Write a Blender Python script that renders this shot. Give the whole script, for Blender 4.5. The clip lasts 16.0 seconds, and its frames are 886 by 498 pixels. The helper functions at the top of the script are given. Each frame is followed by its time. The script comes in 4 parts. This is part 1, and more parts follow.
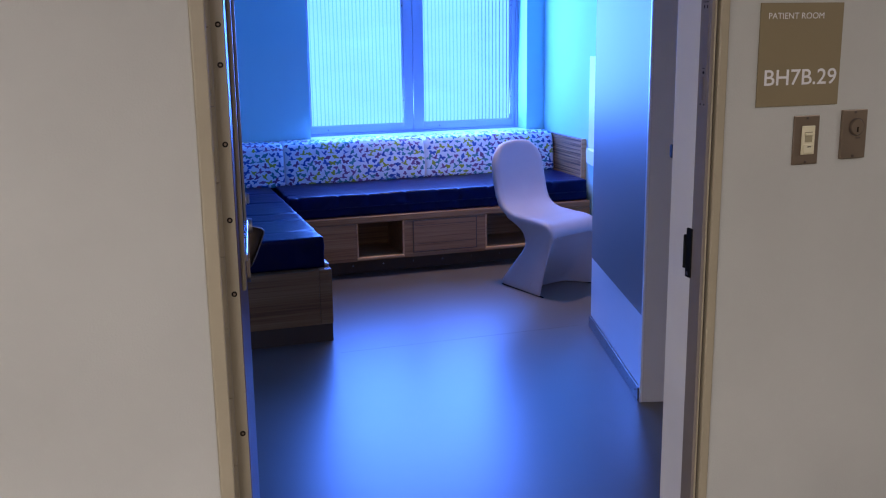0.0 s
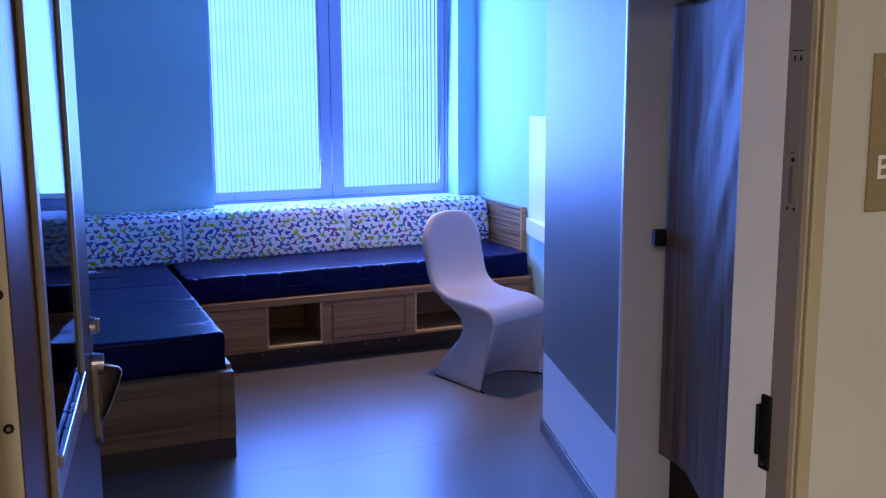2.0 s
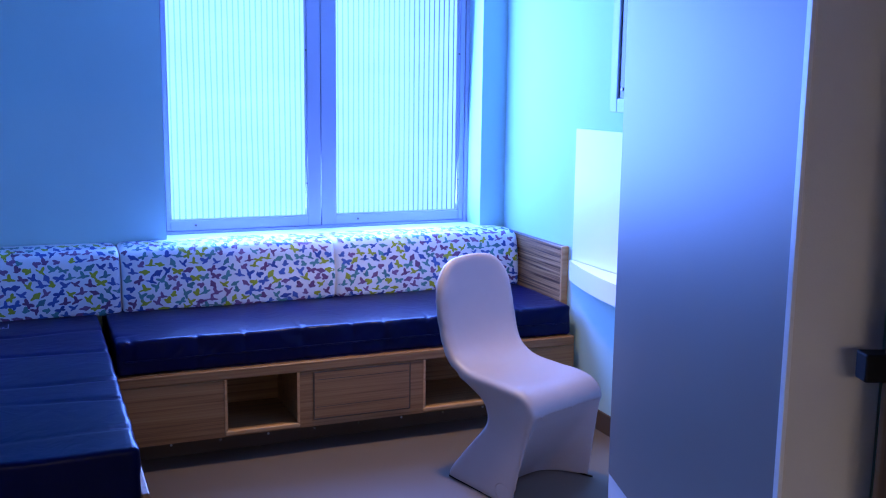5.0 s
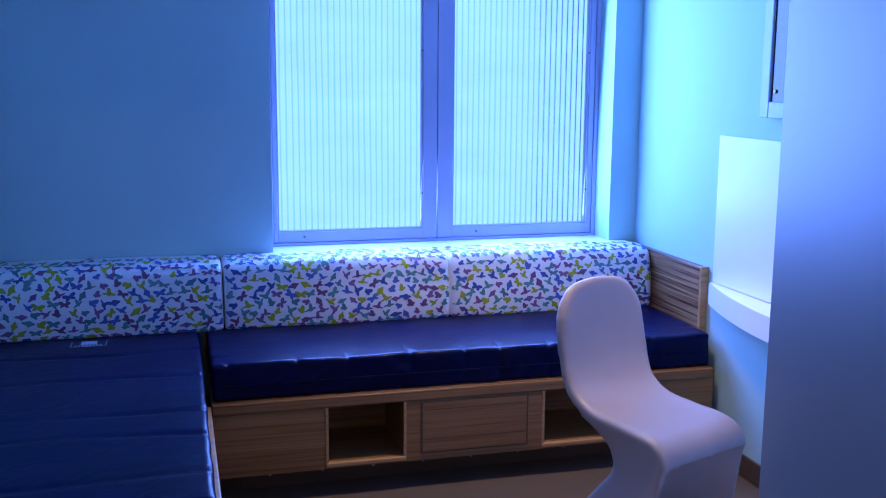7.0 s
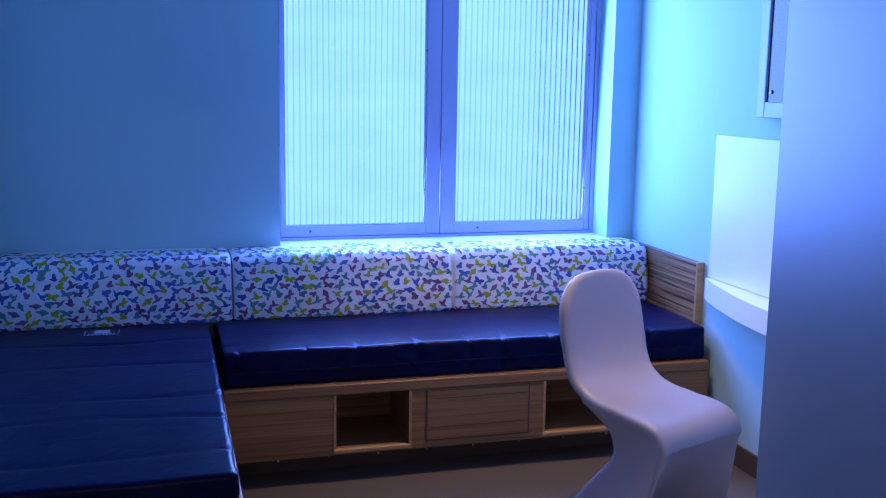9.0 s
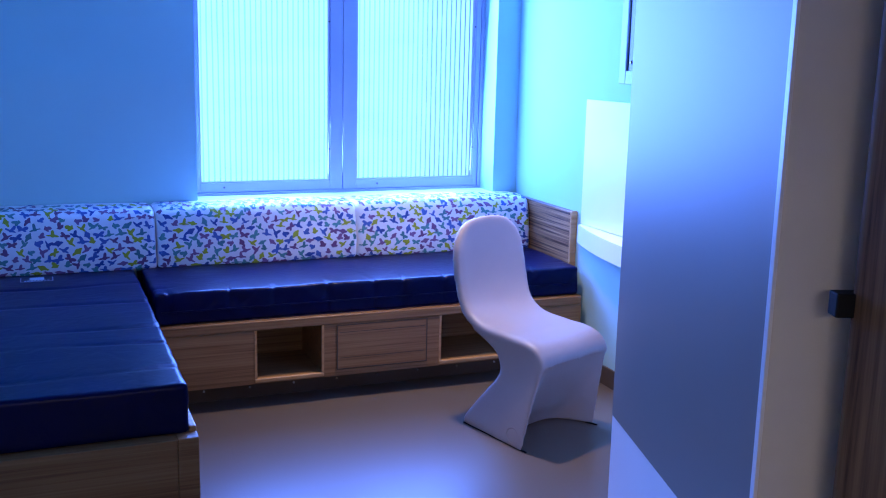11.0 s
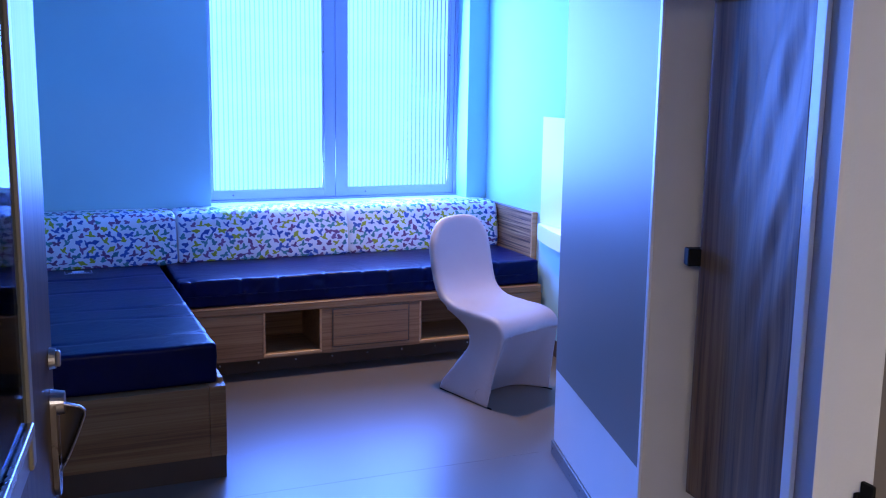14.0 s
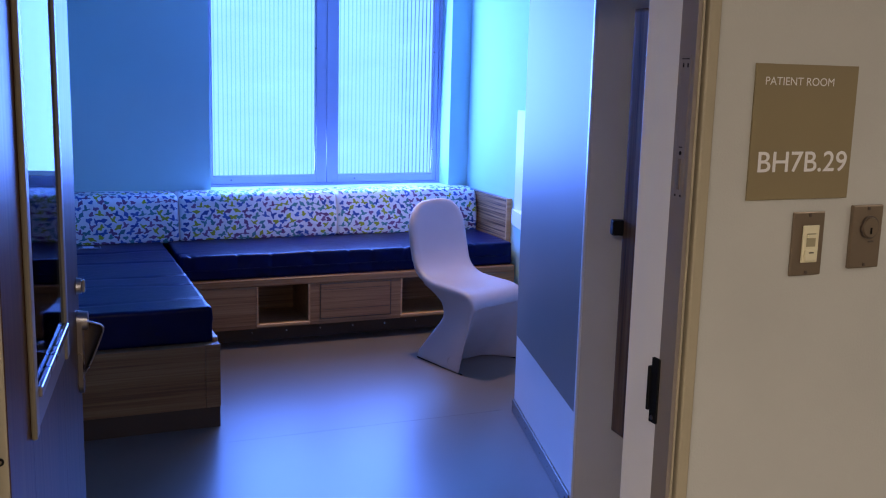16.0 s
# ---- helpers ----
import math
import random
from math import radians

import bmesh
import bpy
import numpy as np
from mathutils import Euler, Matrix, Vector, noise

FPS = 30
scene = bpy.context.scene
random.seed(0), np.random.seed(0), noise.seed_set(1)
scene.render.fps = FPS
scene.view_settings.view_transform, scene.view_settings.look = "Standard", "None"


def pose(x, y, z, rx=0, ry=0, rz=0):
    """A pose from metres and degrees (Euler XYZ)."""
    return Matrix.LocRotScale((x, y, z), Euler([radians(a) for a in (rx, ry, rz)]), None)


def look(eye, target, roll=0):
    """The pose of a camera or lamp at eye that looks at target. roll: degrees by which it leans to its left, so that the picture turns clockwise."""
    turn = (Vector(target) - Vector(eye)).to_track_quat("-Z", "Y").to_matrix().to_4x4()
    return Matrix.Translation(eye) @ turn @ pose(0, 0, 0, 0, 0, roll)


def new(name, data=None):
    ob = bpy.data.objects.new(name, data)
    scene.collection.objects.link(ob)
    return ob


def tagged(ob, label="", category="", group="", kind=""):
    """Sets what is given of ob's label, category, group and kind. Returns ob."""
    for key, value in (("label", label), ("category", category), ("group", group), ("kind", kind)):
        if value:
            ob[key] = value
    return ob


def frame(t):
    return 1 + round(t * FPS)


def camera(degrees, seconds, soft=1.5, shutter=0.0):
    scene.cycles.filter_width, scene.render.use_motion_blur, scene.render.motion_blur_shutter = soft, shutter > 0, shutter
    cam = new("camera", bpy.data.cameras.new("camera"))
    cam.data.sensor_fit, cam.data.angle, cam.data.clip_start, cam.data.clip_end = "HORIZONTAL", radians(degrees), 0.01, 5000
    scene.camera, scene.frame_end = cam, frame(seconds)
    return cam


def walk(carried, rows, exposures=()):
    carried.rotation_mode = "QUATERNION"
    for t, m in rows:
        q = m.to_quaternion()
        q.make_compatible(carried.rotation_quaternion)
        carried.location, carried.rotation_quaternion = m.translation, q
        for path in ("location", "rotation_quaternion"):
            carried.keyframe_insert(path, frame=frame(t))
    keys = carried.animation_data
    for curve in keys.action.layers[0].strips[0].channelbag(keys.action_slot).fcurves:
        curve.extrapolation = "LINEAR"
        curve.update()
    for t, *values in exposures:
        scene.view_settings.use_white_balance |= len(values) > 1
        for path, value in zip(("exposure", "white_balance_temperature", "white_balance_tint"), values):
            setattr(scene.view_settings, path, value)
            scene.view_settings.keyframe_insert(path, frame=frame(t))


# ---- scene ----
cam = camera(48.21, 16.0, soft=1.1)
PATH = [
    (0, 0.0000, 0.0000, 1.6725, 77.391, 0.746, -18.494),
    (0.5, 0.0480, 0.1758, 1.6634, 78.087, 1.641, -19.999),
    (1, 0.1478, 0.3839, 1.6776, 78.875, 1.517, -21.082),
    (1.5, 0.2157, 0.5749, 1.6727, 79.604, 1.053, -21.777),
    (2, 0.2397, 0.8325, 1.6794, 80.399, 0.264, -23.249),
    (2.5, 0.2988, 1.0476, 1.6610, 80.956, 0.585, -24.789),
    (3, 0.4404, 1.2931, 1.6624, 80.842, 1.328, -25.774),
    (3.5, 0.5115, 1.4765, 1.6630, 81.123, 0.936, -25.980),
    (3.7, 0.5362, 1.5651, 1.6622, 81.059, 0.530, -25.364),
    (5.8, 0.9135, 2.5173, 1.6645, 80.362, -1.057, -19.789),
    (6, 0.9376, 2.5598, 1.6620, 80.454, -1.211, -18.534),
    (6.5, 0.9517, 2.5941, 1.6559, 80.733, -0.864, -16.410),
    (7, 0.9636, 2.5994, 1.6835, 80.430, -0.375, -15.096),
    (7.5, 0.9939, 2.5667, 1.6725, 80.664, -0.243, -14.818),
    (8, 0.9493, 2.5584, 1.6789, 80.601, -0.218, -15.808),
    (8.5, 0.9117, 2.5276, 1.6761, 80.696, -0.499, -15.893),
    (9, 0.8590, 2.4949, 1.6509, 80.760, -0.902, -15.705),
    (9.5, 0.7796, 2.4044, 1.6367, 80.792, -0.858, -15.961),
    (10, 0.6828, 2.2475, 1.6391, 79.767, -0.626, -19.386),
    (10.2, 0.6677, 2.2020, 1.6494, 78.833, -0.913, -21.404),
    (12.3, 0.5232, 1.5748, 1.6663, 79.295, -1.487, -22.574),
    (12.5, 0.5124, 1.5376, 1.6636, 79.404, -1.593, -22.510),
    (13, 0.4383, 1.4153, 1.6728, 79.701, -1.083, -22.556),
    (13.5, 0.3716, 1.2613, 1.6752, 79.878, -1.009, -22.782),
    (14, 0.3299, 1.1195, 1.6882, 80.157, -0.870, -22.938),
    (14.5, 0.3180, 0.9559, 1.6884, 80.821, -1.250, -22.979),
    (15, 0.3033, 0.7784, 1.6780, 80.496, -1.405, -22.731),
    (15.5, 0.2929, 0.6710, 1.6869, 79.960, -1.397, -22.501),
    (16, 0.2624, 0.5784, 1.6861, 79.952, -1.462, -22.668),
]
# seconds, stops, kelvin, tint
EXPOSURES = [
    (0.0, 0.1, 5160, 21),
    (0.5, 0.1, 5310, 20),
    (1.0, 0.08, 5660, 18),
    (1.5, 0.12, 5760, 18),
    (2.5, 0.36, 5860, 18),
    (3.5, 0.46, 5860, 18),
    (5.8, 0.26, 6040, 19),
    (7.0, 0.04, 6140, 19),
    (9.0, 0.02, 6140, 19),
    (10.2, 0.28, 5890, 19),
    (12.3, 0.81, 5440, 20),
    (13.0, 0.75, 5440, 20),
    (14.5, 0.48, 5590, 19),
    (15.5, 0.22, 5740, 19),
    (16.0, 0.14, 5790, 19),
]
walk(cam, [(t, pose(x, y, z, rx, ry, rz)) for t, x, y, z, rx, ry, rz in PATH], EXPOSURES)

# ---- world and lights ----
world = bpy.data.worlds.new("sky")
scene.world = world
world.use_nodes = True
wn = world.node_tree
sky = wn.nodes.new("ShaderNodeTexSky")
sky.sky_type, sky.sun_disc = "NISHITA", False
sky.sun_elevation, sky.sun_rotation = radians(35), radians(200)
wn.nodes["Background"].inputs["Strength"].default_value = 0.1
wn.links.new(sky.outputs["Color"], wn.nodes["Background"].inputs["Color"])


def area(name, m, sx, sy, power, colour):
    lamp = bpy.data.lights.new(name, "AREA")
    lamp.shape, lamp.size, lamp.size_y, lamp.energy, lamp.color = "RECTANGLE", sx, sy, power, colour
    ob = new(name, lamp)
    ob.matrix_world = m
    return ob


GLOW = (0.42, 0.9, 2.2)
area("window_skylight", look((2.28, 7.50, 1.70), (2.28, 6.0, 1.59)), 1.62, 1.45, 112.0, (0.162, 0.345, 1.3))
CORRIDOR_LAMPS = ((-1.3, -1.2, 132.0), (0.7, -1.9, 58.0), (3.1, 0.6, 13.0))
for x, y, power in CORRIDOR_LAMPS:
    area("corridor_lamp", look((x, y, 2.56), (x, y + 0.001, 0)), 1.1, 0.5, power, (1.0, 0.85, 0.67))
# assumed recessed ceiling lights, out of view: place, aim, watts, beam in degrees
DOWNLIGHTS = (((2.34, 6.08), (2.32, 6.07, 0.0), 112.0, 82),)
# warm spot added for the light on the floor, chair and bench front
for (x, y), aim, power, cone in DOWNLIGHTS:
    down = bpy.data.lights.new("assumed_downlight", "SPOT")
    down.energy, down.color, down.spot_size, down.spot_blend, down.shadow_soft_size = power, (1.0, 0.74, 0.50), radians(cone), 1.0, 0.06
    new("assumed_downlight", down).matrix_world = look((x, y, 2.56), aim)


# ---- materials ----
def nodes_of(name):
    mat = bpy.data.materials.new(name)
    mat.use_nodes = True
    nt = mat.node_tree
    return mat, nt, nt.nodes["Principled BSDF"]


def node(nt, kind, **props):
    n = nt.nodes.new(kind)
    for k, v in props.items():
        n.inputs[k.replace("_", " ")].default_value = v
    return n


def ramp(nt, source, stops):
    r = nt.nodes.new("ShaderNodeValToRGB")
    els = r.color_ramp.elements
    while len(els) < len(stops):
        els.new(0.5)
    for e, (p, c) in zip(els, stops):
        e.position, e.color = p, (*c, 1)
    nt.links.new(source, r.inputs["Fac"])
    return r.outputs["Color"]


def coords(nt, scale=(1, 1, 1), turn=(0, 0, 0)):
    tc = nt.nodes.new("ShaderNodeTexCoord")
    mp = nt.nodes.new("ShaderNodeMapping")
    mp.inputs["Scale"].default_value = scale
    mp.inputs["Rotation"].default_value = turn
    nt.links.new(tc.outputs["Object"], mp.inputs["Vector"])
    return mp.outputs["Vector"]


def bump(nt, bsdf, height, strength, distance=0.002):
    b = node(nt, "ShaderNodeBump", Strength=strength, Distance=distance)
    nt.links.new(height, b.inputs["Height"])
    nt.links.new(b.outputs["Normal"], bsdf.inputs["Normal"])


def surface(name, base, rough, metal=0.0, vary=0.12, fine=180.0, coarse=2.5, relief=0.08, spec=0.5, wear=0.1, distance=0.002):
    """A plain surface with stains at a coarse scale, grain at a fine one, and uneven gloss."""
    mat, nt, b = nodes_of(name)
    v = coords(nt)
    big = node(nt, "ShaderNodeTexNoise", Scale=coarse, Detail=5.0, Roughness=0.6)
    small = node(nt, "ShaderNodeTexNoise", Scale=fine, Detail=3.0)
    for n in (big, small):
        nt.links.new(v, n.inputs["Vector"])
    lo = tuple(c * (1 - vary) for c in base)
    hi = tuple(min(1, c * (1 + vary * 0.6)) for c in base)
    nt.links.new(ramp(nt, big.outputs["Fac"], [(0.3, lo), (0.7, hi)]), b.inputs["Base Color"])
    mr = node(nt, "ShaderNodeMapRange", To_Min=max(0.02, rough - wear), To_Max=min(1, rough + wear))
    nt.links.new(big.outputs["Fac"], mr.inputs["Value"])
    nt.links.new(mr.outputs["Result"], b.inputs["Roughness"])
    b.inputs["Metallic"].default_value = metal
    b.inputs["Specular IOR Level"].default_value = spec
    if relief:
        bump(nt, b, small.outputs["Fac"], relief, distance)
    return mat


def wood(name, dark, mid, light, along, rough=0.4, streak=70.0, turn=(0, 0, 0), spec=0.5, relief=0.12, cut=0.36, band=0.28):
    """Laminate with long fine streaks. along: 0, 1 or 2, the axis of the grain."""
    mat, nt, b = nodes_of(name)
    s = [streak] * 3
    s[along] = 1.3
    v = coords(nt, s, turn)
    fine = node(nt, "ShaderNodeTexNoise", Scale=1.0, Detail=6.0, Roughness=0.65)
    nt.links.new(v, fine.inputs["Vector"])
    s2 = [streak * 0.22] * 3
    s2[along] = 0.5
    wide = node(nt, "ShaderNodeTexNoise", Scale=1.0, Detail=3.0, Distortion=0.4)
    nt.links.new(coords(nt, s2, turn), wide.inputs["Vector"])
    mix = nt.nodes.new("ShaderNodeMix")
    mix.inputs["Factor"].default_value = band
    nt.links.new(fine.outputs["Fac"], mix.inputs["A"])
    nt.links.new(wide.outputs["Fac"], mix.inputs["B"])
    nt.links.new(ramp(nt, mix.outputs["Result"], [(cut, dark), (cut + 0.1, mid), (0.64, light)]), b.inputs["Base Color"])
    b.inputs["Roughness"].default_value = rough
    b.inputs["Specular IOR Level"].default_value = spec
    bump(nt, b, fine.outputs["Fac"], relief)
    return mat


WALL_AQUA = surface("aqua wall paint", (0.455, 0.675, 0.625), 0.6, vary=0.05, coarse=1.2, relief=0.25, fine=220, spec=0.25)
WALL_CREAM = surface("cream wall paint", (0.49, 0.485, 0.415), 0.5, vary=0.07, coarse=2.0, relief=0.25, fine=220)
WALL_WHITE = surface("white wall paint", (0.78, 0.77, 0.75), 0.45, vary=0.05, relief=0.2, fine=220)
WALL_GREY = surface("grey wall paint", (0.40, 0.37, 0.38), 0.5, vary=0.06, relief=0.2, fine=220)
WALL_PALE = surface("pale partition paint", (0.62, 0.58, 0.54), 0.5, vary=0.05, relief=0.2, fine=220)
# ceiling is out of view; its low grey cuts bounced light
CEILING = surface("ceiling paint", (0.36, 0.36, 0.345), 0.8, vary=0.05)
FLOOR = surface("grey sheet vinyl", (0.15, 0.115, 0.08), 0.33, vary=0.06, coarse=1.3, fine=60, relief=0.0, wear=0.0, spec=0.42)
COVE = surface("taupe vinyl kick", (0.10, 0.066, 0.04), 0.5, vary=0.15, spec=0.3)
FRAME_TAUPE = surface("taupe painted steel", (0.22, 0.185, 0.15), 0.35, vary=0.1, relief=0.1)
FRAME_CREAM = surface("cream painted steel", (0.37, 0.32, 0.205), 0.4, vary=0.1, relief=0.12)
WINDOW_PAINT = surface("window frame paint", (0.44, 0.43, 0.54), 0.35, vary=0.06, relief=0.05)
DOOR_WOOD = wood("brown door veneer", (0.06, 0.03, 0.013), (0.105, 0.054, 0.025), (0.15, 0.082, 0.04), 2, 0.36, 60, spec=0.06, relief=0.02)
OAK = wood("zebra grain laminate", (0.175, 0.083, 0.028), (0.265, 0.135, 0.047), (0.36, 0.2, 0.077), 0, 0.4, 95, spec=0.35, cut=0.38)
OAK_SIDE = wood("zebra grain end laminate", (0.07, 0.028, 0.012), (0.32, 0.16, 0.06), (0.5, 0.29, 0.125), 1, 0.38, 95, cut=0.42)
OAK_EDGE = wood("edge banding", (0.40, 0.195, 0.06), (0.48, 0.26, 0.095), (0.56, 0.33, 0.135), 0, 0.35, 50)
SOFT_PRINT = wood("wood print vinyl", (0.04, 0.018, 0.005), (0.125, 0.06, 0.02), (0.23, 0.12, 0.044), 2, 0.5, 34, spec=0.1)
CHAIR_PLASTIC = surface("pale moulded polymer", (0.405, 0.335, 0.295), 0.40, vary=0.04, coarse=5, fine=420, relief=0.25, distance=0.001)
STEEL = surface("brushed steel", (0.52, 0.5, 0.48), 0.28, metal=1.0, vary=0.15, fine=300)
STEEL_DARK = surface("dark bronze steel", (0.16, 0.13, 0.11), 0.35, metal=0.9, vary=0.2)
PLATE_TAN = surface("tan steel wall plate", (0.24, 0.185, 0.125), 0.35, metal=0.7, vary=0.1, fine=260)
IVORY = surface("ivory switch plastic", (0.72, 0.66, 0.42), 0.35, vary=0.04)
GASKET = surface("brown rubber", (0.05, 0.03, 0.014), 0.6, vary=0.2)
BLACK = surface("black plastic", (0.007, 0.007, 0.0075), 0.6, vary=0.2, spec=0.12)
SIGN_TAN = surface("tan sign plaque", (0.235, 0.185, 0.088), 0.55, vary=0.05, fine=300, relief=0.05)
SIGN_INK = surface("white sign lettering", (0.74, 0.72, 0.68), 0.5, vary=0.02)
PANEL_GREY = surface("grey satin laminate", (0.195, 0.178, 0.155), 0.46, vary=0.04, coarse=1.5, relief=0.02, wear=0.03, spec=0.5)
PANEL_WHITE = surface("white satin laminate", (0.74, 0.73, 0.74), 0.3, vary=0.03, relief=0.03)
DESK_WHITE = surface("white solid surface", (0.82, 0.82, 0.80), 0.28, vary=0.01, relief=0.0, wear=0.0)
SCREEN = surface("dark screen", (0.012, 0.013, 0.016), 0.12, vary=0.1, relief=0.0)
LABEL = surface("pale printed label", (0.5, 0.52, 0.6), 0.5, vary=0.05)


def vinyl():
    mat, nt, b = nodes_of("navy mattress vinyl")
    v = coords(nt)
    big = node(nt, "ShaderNodeTexNoise", Scale=4.0, Detail=4.0)
    crease = node(nt, "ShaderNodeTexNoise", Scale=9.0, Detail=5.0, Distortion=1.6)
    grain = node(nt, "ShaderNodeTexNoise", Scale=420.0, Detail=2.0)
    for n in (big, crease, grain):
        nt.links.new(v, n.inputs["Vector"])
    nt.links.new(ramp(nt, big.outputs["Fac"], [(0.3, (0.0012, 0.0027, 0.028)), (0.7, (0.0018, 0.004, 0.042))]), b.inputs["Base Color"])
    b.inputs["Roughness"].default_value = 0.29
    b.inputs["Specular IOR Level"].default_value = 0.13
    add = node(nt, "ShaderNodeMath")
    add.operation = "MULTIPLY_ADD"
    nt.links.new(grain.outputs["Fac"], add.inputs[0])
    add.inputs[1].default_value = 0.06
    nt.links.new(crease.outputs["Fac"], add.inputs[2])
    bump(nt, b, add.outputs["Value"], 0.2, 0.012)
    return mat


def fabric():
    mat = surface("white coated fabric", (0.84, 0.84, 0.83), 0.45, vary=0.04, coarse=6, fine=600, relief=0.12)
    return mat


def print_ink():
    """Lime, blue, teal and plum, one to each printed shape."""
    mat, nt, b = nodes_of("butterfly print")
    geo = nt.nodes.new("ShaderNodeNewGeometry")
    r = nt.nodes.new("ShaderNodeValToRGB")
    r.color_ramp.interpolation = "CONSTANT"
    els = r.color_ramp.elements
    stops = [(0.0, (0.36, 0.40, 0.015)), (0.27, (0.07, 0.13, 0.38)), (0.4, (0.04, 0.085, 0.30)), (0.5, (0.10, 0.28, 0.26)),
             (0.66, (0.07, 0.21, 0.22)), (0.76, (0.17, 0.07, 0.16)), (0.9, (0.23, 0.11, 0.22))]
    while len(els) < len(stops):
        els.new(0.5)
    for e, (p, c) in zip(els, stops):
        e.position, e.color = p, (*c, 1)
    nt.links.new(geo.outputs["Random Per Island"], r.inputs["Fac"])
    nt.links.new(r.outputs["Color"], b.inputs["Base Color"])
    b.inputs["Roughness"].default_value = 0.45
    return mat


def clear_glass(name, tint=(0.96, 0.97, 0.97), ribs=0.0):
    """Thin glass: it lets light straight through and mirrors by its Fresnel. ribs: the width of moulded reeds across x."""
    mat = bpy.data.materials.new(name)
    mat.use_nodes = True
    nt = mat.node_tree
    nt.nodes.clear()
    out = nt.nodes.new("ShaderNodeOutputMaterial")
    clear = node(nt, "ShaderNodeBsdfTransparent", Color=(*tint, 1))
    gloss = node(nt, "ShaderNodeBsdfGlossy", Roughness=0.03, Color=(0.26, 0.28, 0.31, 1))
    fres = node(nt, "ShaderNodeFresnel", IOR=1.5)
    mix = nt.nodes.new("ShaderNodeMixShader")
    nt.links.new(fres.outputs["Fac"], mix.inputs["Fac"])
    nt.links.new(clear.outputs["BSDF"], mix.inputs[1])
    nt.links.new(gloss.outputs["BSDF"], mix.inputs[2])
    nt.links.new(mix.outputs["Shader"], out.inputs["Surface"])
    if ribs:
        # darker tint bands stand in for light bent by the reeds
        wave = node(nt, "ShaderNodeTexWave", Scale=0.314 / ribs, Distortion=1.1, Detail=2.0, Detail_Scale=1.6)
        wave.bands_direction = "X"
        nt.links.new(coords(nt, (1, 1, 0.12)), wave.inputs["Vector"])
        nt.links.new(ramp(nt, wave.outputs["Fac"], [(0.0, (0.60, 0.80, 0.87)), (0.3, tint), (1.0, tint)]), clear.inputs["Color"])
        gloss.inputs["Roughness"].default_value = 0.2
    return mat


def glow():
    """The bright, overcast outdoors behind the reeded panes."""
    mat = bpy.data.materials.new("overcast daylight")
    mat.use_nodes = True
    nt = mat.node_tree
    nt.nodes.clear()
    out = nt.nodes.new("ShaderNodeOutputMaterial")
    em = node(nt, "ShaderNodeEmission", Color=(*GLOW, 1), Strength=1.0)
    n = node(nt, "ShaderNodeTexNoise", Scale=2.2, Detail=4.0)
    nt.links.new(coords(nt, (1, 1, 2.5)), n.inputs["Vector"])
    mr = node(nt, "ShaderNodeMapRange", To_Min=0.86, To_Max=1.14)
    nt.links.new(n.outputs["Fac"], mr.inputs["Value"])
    nt.links.new(mr.outputs["Result"], em.inputs["Strength"])
    nt.links.new(em.outputs["Emission"], out.inputs["Surface"])
    return mat


VINYL, FABRIC, INK = vinyl(), fabric(), print_ink()
DOOR_GLASS, REEDED, DAYLIGHT = clear_glass("door glass"), clear_glass("reeded glass", (0.97, 0.98, 0.98), 0.03), glow()


# ---- building helpers ----
def part(name, bm, material, parent=None, label="", smooth=False):
    """Links a bmesh as one mesh object, under a thing or a part."""
    bmesh.ops.recalc_face_normals(bm, faces=bm.faces)
    me = bpy.data.meshes.new(name)
    bm.to_mesh(me)
    bm.free()
    me.materials.append(material)
    if smooth:
        for p in me.polygons:
            p.use_smooth = True
    ob = new(name, me)
    ob.parent = parent
    if label:
        tagged(ob, label)
    return ob


def thing(name, label, category, group=""):
    return tagged(new(name), label, category, group)


def box(x0, x1, y0, y1, z0, z1, bevel=0.0, segments=2, bm=None):
    one = bmesh.new()
    bmesh.ops.create_cube(one, size=1.0)
    for v in one.verts:
        v.co = Vector((x0 + (v.co.x + 0.5) * (x1 - x0), y0 + (v.co.y + 0.5) * (y1 - y0), z0 + (v.co.z + 0.5) * (z1 - z0)))
    if bevel:
        bmesh.ops.bevel(one, geom=one.edges[:], offset=bevel, segments=segments, profile=0.5, affect="EDGES")
    return one if bm is None else join(bm, one)


def join(bm, other):
    me = bpy.data.meshes.new("joined")
    other.to_mesh(me)
    other.free()
    bm.from_mesh(me)
    bpy.data.meshes.remove(me)
    return bm


def moved(bm, m):
    bmesh.ops.transform(bm, matrix=m, verts=bm.verts)
    return bm


def rod(a, b, r0, r1=None, segments=20, bm=None):
    """A round bar from a to b."""
    a, b = Vector(a), Vector(b)
    one = bmesh.new()
    bmesh.ops.create_cone(one, cap_ends=True, segments=segments, radius1=r0, radius2=r0 if r1 is None else r1, depth=(b - a).length)
    turn = (b - a).to_track_quat("Z", "Y").to_matrix().to_4x4()
    bmesh.ops.transform(one, matrix=Matrix.Translation((a + b) / 2) @ turn, verts=one.verts)
    return one if bm is None else join(bm, one)


def sheet(rows, closed=False):
    """A mesh of quads through rows of points."""
    bm = bmesh.new()
    grid = [[bm.verts.new(p) for p in row] for row in rows]
    for r0, r1 in zip(grid, grid[1:]):
        count = len(r0)
        for i in range(count if closed else count - 1):
            j = (i + 1) % count
            bm.faces.new((r0[i], r0[j], r1[j], r1[i]))
    return bm, grid


